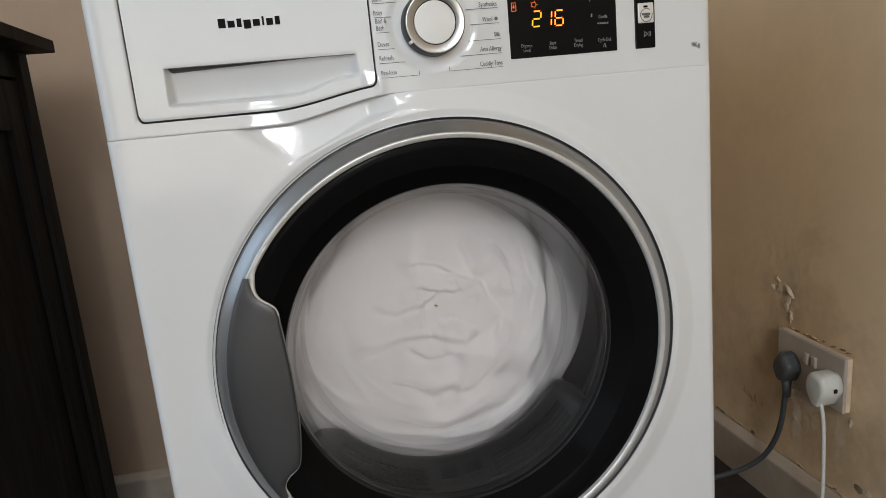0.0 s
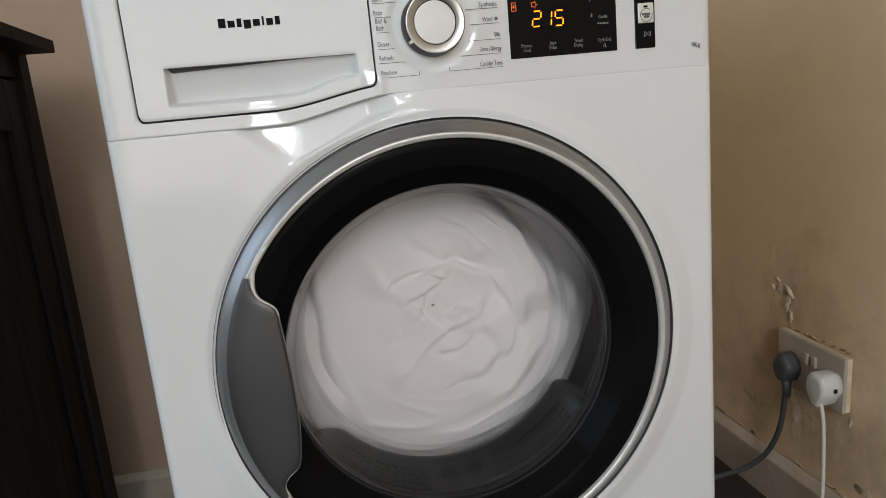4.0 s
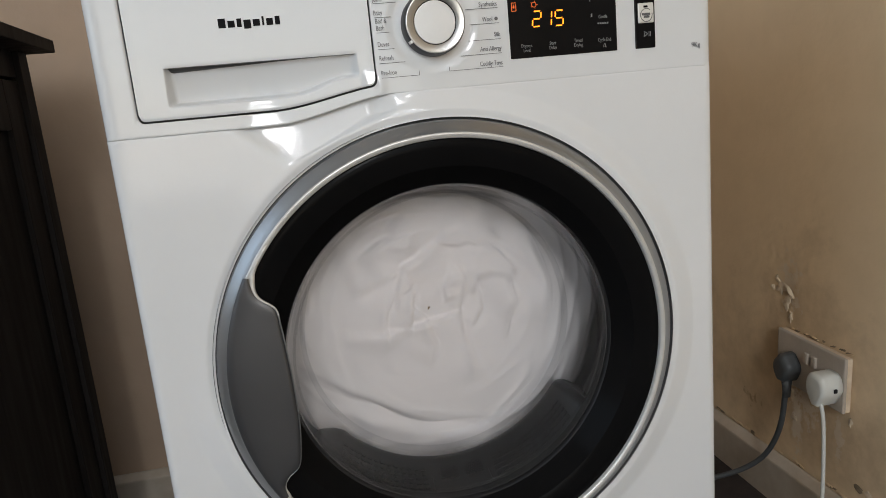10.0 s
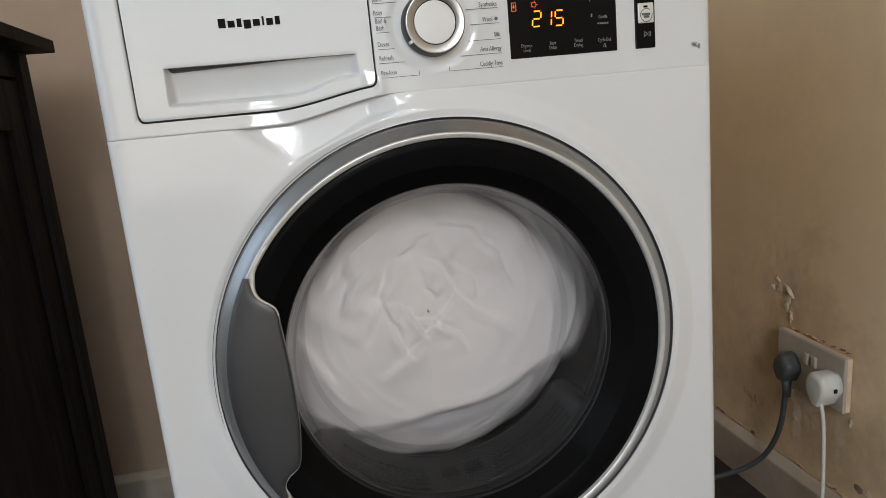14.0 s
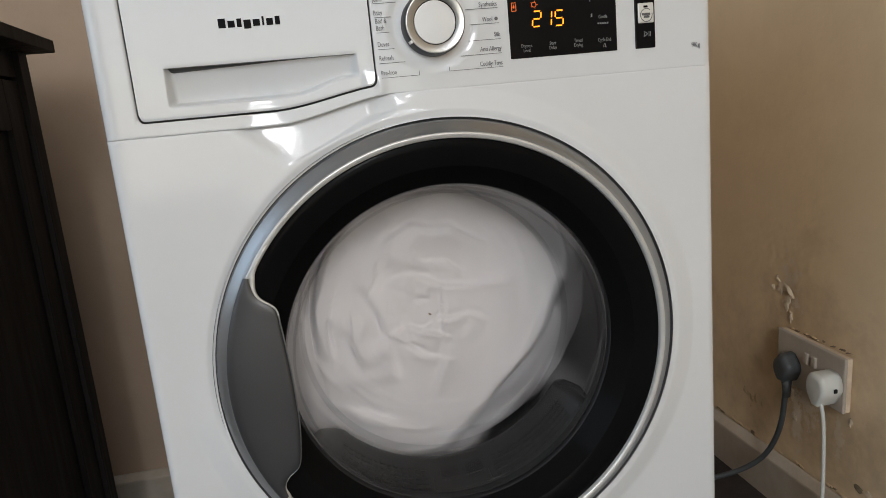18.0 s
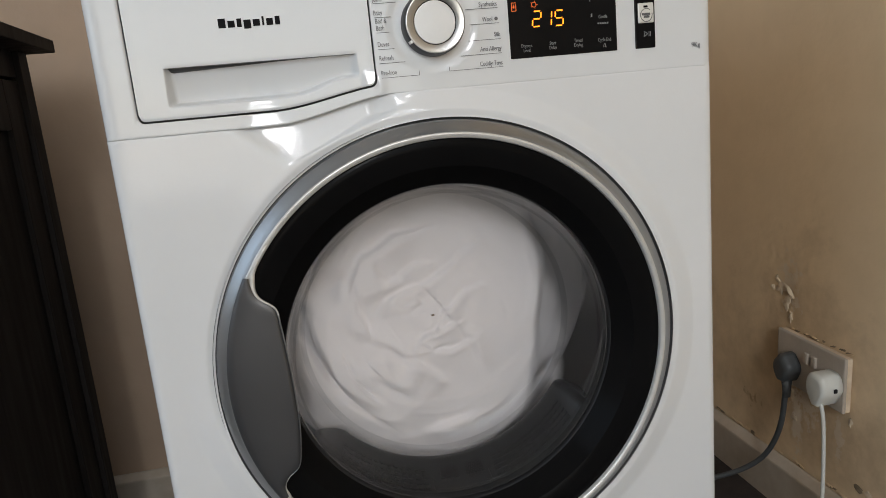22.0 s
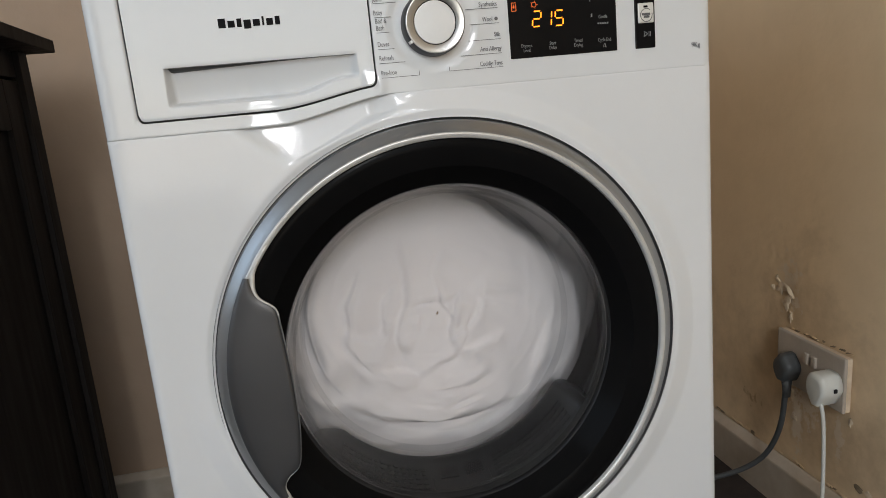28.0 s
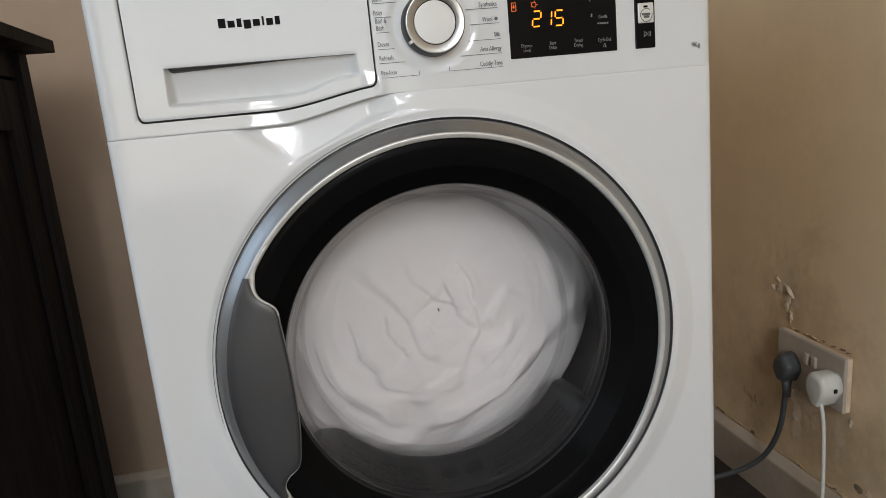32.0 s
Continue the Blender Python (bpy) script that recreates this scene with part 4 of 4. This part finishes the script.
def slack_side(a_mid, chord, seed, rumple, bow, tuck):
    """A pillow of cloth between a slack side's chord and the drum, as a cushion with a puckered face."""
    n, m = 64, 40
    verts, faces = [], []
    half = math.acos(min(1.0, ((chord - 0.012) / 0.213) ** (1 / bow)))
    for i in range(n + 1):
        w = -1 + 2 * i / n
        ang = w * half
        r1 = 0.213
        r0 = min(r1 - 0.002, (chord - tuck + 0.006 * math.sin(4.3 * ang + seed)) / max(0.05, math.cos(ang)) ** bow)
        for j in range(m + 1):
            t = j / m
            r = r0 + (r1 - r0) * t
            x, z = r * math.cos(ang + radians(a_mid)), r * math.sin(ang + radians(a_mid))
            swell = (1 - w * w) * math.sin(math.pi * min(1, t * 1.05 + 0.02)) ** 0.6
            lump = noise.noise(Vector((x * 17 + seed, z * 17, seed))) + 0.5 * noise.noise(Vector((x * 38, z * 38 + seed, seed)))
            y = 0.1355 + 0.011 * (r / 0.20) ** 2.6 - 0.6 * fold_height(x, z) - rumple * lump + 0.030 * (1 - smooth(0.0, tuck / 0.085, t)) - 0.003 * swell + 0.05 * smooth(0.9, 1.0, t) ** 2
            verts.append((x, max(y, 0.1245), z))
    k = m + 1
    for i in range(n):
        for j in range(m):
            faces.append((i * k + j, (i + 1) * k + j, (i + 1) * k + j + 1, i * k + j + 1))
    base = len(verts)
    verts += [(x, 0.215, z) for x, y, z in verts[:base]]
    rim = [i * k for i in range(n + 1)] + [n * k + j for j in range(1, k)] + [i * k + m for i in range(n - 1, -1, -1)] + [j for j in range(m - 1, 0, -1)]
    for p0, p1 in zip(rim, rim[1:] + rim[:1]):
        faces.append((p0, p1, p1 + base, p0 + base))
    return verts, faces


slack = [(a_mid, link_mesh("slack_side", *slack_side(a_mid, chord, seed, rumple, bow, tuck), CLOTH, duvet, "slack side of the cloth bundle")) for a_mid, chord, seed, rumple, bow, tuck in ((5, 0.152, 1.7, 0.004, 1.0, 0.024), (149, 0.146, 4.4, 0.014, 0.75, 0.052))]
SX, SZ_SPECK = 0.004, 0.005
spk = part("speck", slab(-0.0018, 0.0018, -0.0012, 0.0012, -0.0009, 0.0009, 0.0004), GRIME, duvet, "tiny dark speck of lint")
spk.matrix_basis = pose(SX, max(0.1232, 0.1355 - fold_height(SX, SZ_SPECK)) - 0.0006, SZ_SPECK, 0, 25, 0)

# ---- dark cabinet beside the dryer ----
cab = thing("cabinet", "black-brown stained wooden cabinet with a panelled door", "cabinet", pose(-0.4514, 0.450, 0, 0, 0, 2.9))
CT = ZC + 0.3876
part("top_board", slab(-0.42, 0.0, -0.46, 0.0, CT - 0.0170, CT, 0.0012), ESPRESSO, cab, "thick overhanging dark top")
part("carcass", slab(-0.41, -0.056, -0.44, -0.020, 0.06, CT - 0.0172, 0.001), ESPRESSO, cab)
part("corner_post", slab(-0.056, -0.0325, -0.058, -0.020, 0.0, CT - 0.0172, 0.0015), ESPRESSO, cab)
part("corner_post", slab(-0.056, -0.0325, -0.44, -0.402, 0.0, CT - 0.0172, 0.0015), ESPRESSO, cab)
part("top_rail", slab(-0.056, -0.040, -0.402, -0.058, CT - 0.052, CT - 0.0172, 0.001), ESPRESSO, cab)
part("plinth", slab(-0.056, -0.046, -0.402, -0.058, 0.0, 0.07, 0.001), ESPRESSO, cab)
for y0, y1 in ((-0.399, -0.061),):
    dr = part("cupboard_door", slab(-0.0555, -0.046, y0 + 0.06, y1 - 0.06, 0.14, CT - 0.120), ESPRESSO, cab, "panelled dark cupboard door")
    for a0, a1, z0, z1 in ((y0, y0 + 0.06, 0.074, CT - 0.056), (y1 - 0.06, y1, 0.074, CT - 0.056), (y0 + 0.06, y1 - 0.06, 0.074, 0.14), (y0 + 0.06, y1 - 0.06, CT - 0.120, CT - 0.056)):
        part("door_frame", slab(-0.0555, -0.039, a0, a1, z0, z1, 0.0015), ESPRESSO, dr)
for x in (-0.39, -0.08):
    part("foot", slab(x - 0.02, x + 0.02, -0.07, -0.03, 0.0, 0.06, 0.002), ESPRESSO, cab)
    part("foot", slab(x - 0.02, x + 0.02, -0.43, -0.39, 0.0, 0.06, 0.002), ESPRESSO, cab)

# ---- socket and plugs on the wall ----
SY0, SY1, SZ0, SZ1 = 0.1405, 0.286, ZC - 0.2395, ZC - 0.1540
socket = thing("wall_socket", "aged cream double wall socket with a raised box", "socket", pose(X_WALL, 0.203, ZC - 0.194, 1.8, 0, 0))


def on_wall(bm):
    bmesh.ops.translate(bm, verts=bm.verts[:], vec=(-X_WALL, -0.203, -(ZC - 0.194)))
    return bm


part("pattress_box", on_wall(slab(0.5905, X_WALL - 0.001, SY0 + 0.001, SY1 - 0.001, SZ0 + 0.001, SZ1 - 0.001, 0.0015)), PLASTER, socket, "raised box smeared with paint")
plate = part("face_plate", on_wall(slab(0.5850, 0.5910, SY0, SY1, SZ0, SZ1, 0.0025, 3)), PLATE, socket, "cream plastic face plate")
for y in (0.1995, 0.2160):
    bm = slab(0.5800, 0.5852, y - 0.0045, y + 0.0045, SZ1 - 0.036, SZ1 - 0.018, 0.0015)
    part("rocker_switch", on_wall(bm), PLATE, plate, "small cream rocker switch")
for y in (SY0 + 0.012, SY1 - 0.012):
    bm = bmesh.new()
    bmesh.ops.create_cone(bm, cap_ends=True, segments=16, radius1=0.0035, radius2=0.0030, depth=0.0012, matrix=Matrix.Translation((0.5846, y, ZC - 0.194)) @ Matrix.Rotation(radians(90), 4, "Y"))
    part("screw", on_wall(bm), PLATE, plate)


def plug(name, label, y, z, wide, high, deep, mat, soft, top, foot, x_face=0.5850):
    """A moulded plug lofted from a rounded outline whose width runs from foot to top (shares of its full width), its front edge rolled over."""
    ob = thing(name, label, "plug", pose(x_face, y, z))
    n, rings = 48, []
    bm = bmesh.new()
    roll = [(deep * q, 0.0) for q in (0.02, 0.25, 0.5)] + [(deep - soft + soft * math.sin(radians(g)), soft * (1 - math.cos(radians(g)))) for g in (0, 18, 36, 54, 72, 86)]
    for x, inset in roll:
        ring = []
        for i in range(n):
            b = 2 * math.pi * i / n
            c, k = math.cos(b), math.sin(b)
            u, w = math.copysign(abs(c) ** 0.55, c), math.copysign(abs(k) ** 0.55, k)
            share = foot + (1 - foot) * smooth(-1.0, 0.1, w) if w < 0.1 else top + (1 - top) * smooth(1.0, 0.1, w)
            ring.append(bm.verts.new((-x, u * share * (wide / 2 - inset), w * (high / 2 - inset) - inset * 0.35)))
        rings.append(ring)
    for r0, r1 in zip(rings, rings[1:]):
        for i in range(n):
            bm.faces.new((r0[i], r0[(i + 1) % n], r1[(i + 1) % n], r1[i]))
    bm.faces.new(rings[0][::-1])
    bm.faces.new(rings[-1])
    bmesh.ops.recalc_face_normals(bm, faces=bm.faces[:])
    part("plug_body", bm, mat, ob, "", True)
    return ob


grey = plug("mains_plug", "dark grey moulded mains plug in the wall socket", 0.248, ZC - 0.2040, 0.040, 0.046, 0.026, PLUGGREY, 0.010, 0.50, 0.62)
bm = bmesh.new()
bmesh.ops.create_cone(bm, cap_ends=True, segments=20, radius1=0.0080, radius2=0.0056, depth=0.030, matrix=Matrix.Translation((-0.014, -0.004, -0.033)) @ Matrix.Rotation(radians(180), 4, "X"))
part("strain_relief", bm, PLUGGREY, grey, "ribbed cable sleeve", True)
tube("flex", [(0.562 - 0.578, -0.004, -0.040), (0.562 - 0.578, -0.002, -0.055), (0.566 - 0.578, 0.006, -0.087), (0.568 - 0.578, 0.020, -0.124), (0.566 - 0.578, 0.040, -0.166), (0.552 - 0.578, 0.064, -0.203), (0.500 - 0.578, 0.100, -0.238), (0.42 - 0.578, 0.135, -0.2520), (0.33 - 0.578, 0.17, -0.2545)], 0.0044, PLUGGREY, grey, "grey mains cable drooping behind the dryer")
white = plug("white_plug", "white boxy plug adaptor in the wall socket", 0.161, ZC - 0.2050, 0.039, 0.050, 0.034, PLUGWHITE, 0.007, 0.88, 0.45)
part("earth_hole", slab(-0.016, -0.011, -0.0217, -0.0190, 0.000, 0.006, 0.0008), SLOT, white, "small dark opening")
tube("flex", [(-0.026, -0.006, -0.018), (-0.026, -0.012, -0.032), (-0.026, -0.014, -0.060), (-0.027, -0.016, -0.120), (-0.029, -0.017, -0.180), (-0.034, -0.019, -0.225), (-0.050, -0.04, -0.2540), (-0.10, -0.11, -0.2560)], 0.0028, PLUGWHITE, white, "thin white cable hanging straight down")

# ---- paint flakes and grime on the damaged wall ----


def flake(y, z, wide, high, tilt, seed, mat, off=0.004, label="curled flake of loose paint"):
    rng = random.Random(seed)
    n = 13
    edge = []
    for i in range(n):
        a = 2 * math.pi * i / n
        r = 0.62 + 0.38 * rng.random() - 0.25 * (rng.random() > 0.75)
        edge.append((r * wide * math.cos(a), r * high * math.sin(a)))
    bm = bmesh.new()
    front = [bm.verts.new((-off * 0.6 * max(0, q[1] / high) - 0.0003, q[0], q[1])) for q in edge]
    back = [bm.verts.new((vv.co.x + 0.0009, vv.co.y, vv.co.z)) for vv in front]
    mid_f, mid_b = bm.verts.new((-off * 0.35 - 0.0012, 0, 0)), bm.verts.new((0.0006, 0, 0))
    for i in range(n):
        k = (i + 1) % n
        bm.faces.new((front[i], front[k], mid_f))
        bm.faces.new((back[k], back[i], mid_b))
        bm.faces.new((front[i], back[i], back[k], front[k]))
    bmesh.ops.recalc_face_normals(bm, faces=bm.faces[:])
    ob = part("paint_flake", bm, mat, east, label)
    ob.matrix_basis = pose(X_WALL - 0.0012, y, z, tilt, 0, 0)


for y, zr, w, h, tl, sd, mt, off in ((0.296, -0.088, 0.016, 0.015, 15, 1, PLASTER, 0.0012), (0.274, -0.093, 0.007, 0.015, -30, 2, FLAKE, 0.007), (0.304, -0.077, 0.010, 0.007, 60, 3, FLAKE, 0.003), (0.281, -0.111, 0.010, 0.018, 14, 4, PLASTER, 0.0010), (0.273, -0.132, 0.006, 0.014, 10, 24, PLASTER, 0.0008), (0.316, -0.093, 0.006, 0.007, -50, 7, FLAKE, 0.001),
                                 (0.266, -0.262, 0.006, 0.014, 8, 11, FLAKE, 0.001), (0.262, -0.300, 0.008, 0.007, 30, 13, PLASTER, 0.001), (0.142, -0.256, 0.005, 0.010, 12, 16, PLASTER, 0.001), (0.124, -0.352, 0.012, 0.007, 12, 18, GRIME, 0.001), (0.104, -0.352, 0.010, 0.009, 52, 19, PLASTER, 0.002), (0.088, -0.356, 0.009, 0.006, 20, 20, GRIME, 0.001)):
    flake(y, ZC + zr, w, h, tl, sd, mt, off)
# crumbling filler along the top of the socket box and dirt along the skirting
rng = random.Random(5)
for i in range(15):
    y = 0.134 + 0.135 * rng.random()
    flake(y, SZ1 + 0.002 + 0.002 * rng.random(), 0.003 + 0.005 * rng.random(), 0.0012 + 0.0012 * rng.random(), rng.uniform(-25, 10), 40 + i, GRIME if i % 3 else DAMP, 0.002, "crumb of old filler")
for i in range(24):
    y = 0.12 + 0.36 * rng.random()
    flake(y, 0.0850 + 0.003 * rng.random(), 0.004 + 0.006 * rng.random(), 0.002 + 0.002 * rng.random(), rng.uniform(-12, 12), 80 + i, DAMP if i % 4 else GRIME, 0.001, "crumb of loose paint over the skirting")

# ---- what moves ----
TURN = 360.0 / 1.027      # degrees a second, clockwise from the front


def motions():
    beat = [i / 10 for i in range(321)]
    walk(duvet, [(t, pose(0.003, 0, ZC + 0.008, 0, TURN * t, 0)) for t in beat])
    # the slack sides drop back as they pass the falling side of the drum
    for a_mid, ob in slack:
        rows = []
        for t in beat:
            now = (a_mid - TURN * t + 180) % 360 - 180
            back = smooth(80, 40, now) * smooth(-108, -66, now)
            c, s = math.cos(radians(a_mid)), math.sin(radians(a_mid))
            out, deep = (0.046, 0.112) if a_mid > 90 else (0.006, 0.020)
            rows.append((t, pose(out * back * c, deep * back, out * back * s, 0, 9 * back, 0)))
        walk(ob, rows)
    walk(drum, [(t, pose(0.002, 0, ZC, 0, TURN * t, 0)) for t in beat])
    # the colon blinks every second; the last figure drops from six to five
    sunk = pose(0, 0.0030, 0)
    level = pose(0, 0, 0)
    for dot in colon:
        rows = [(0.0, sunk)]
        for s in range(32):
            rows += [(s + 0.13, sunk), (s + 0.167, level), (s + 0.633, level), (s + 0.667, sunk)]
        walk(dot, rows + [(32.0, sunk)])
    walk(last_digit["e"], [(0.0, level), (0.533, level), (0.567, sunk), (32.0, sunk)])


motions()
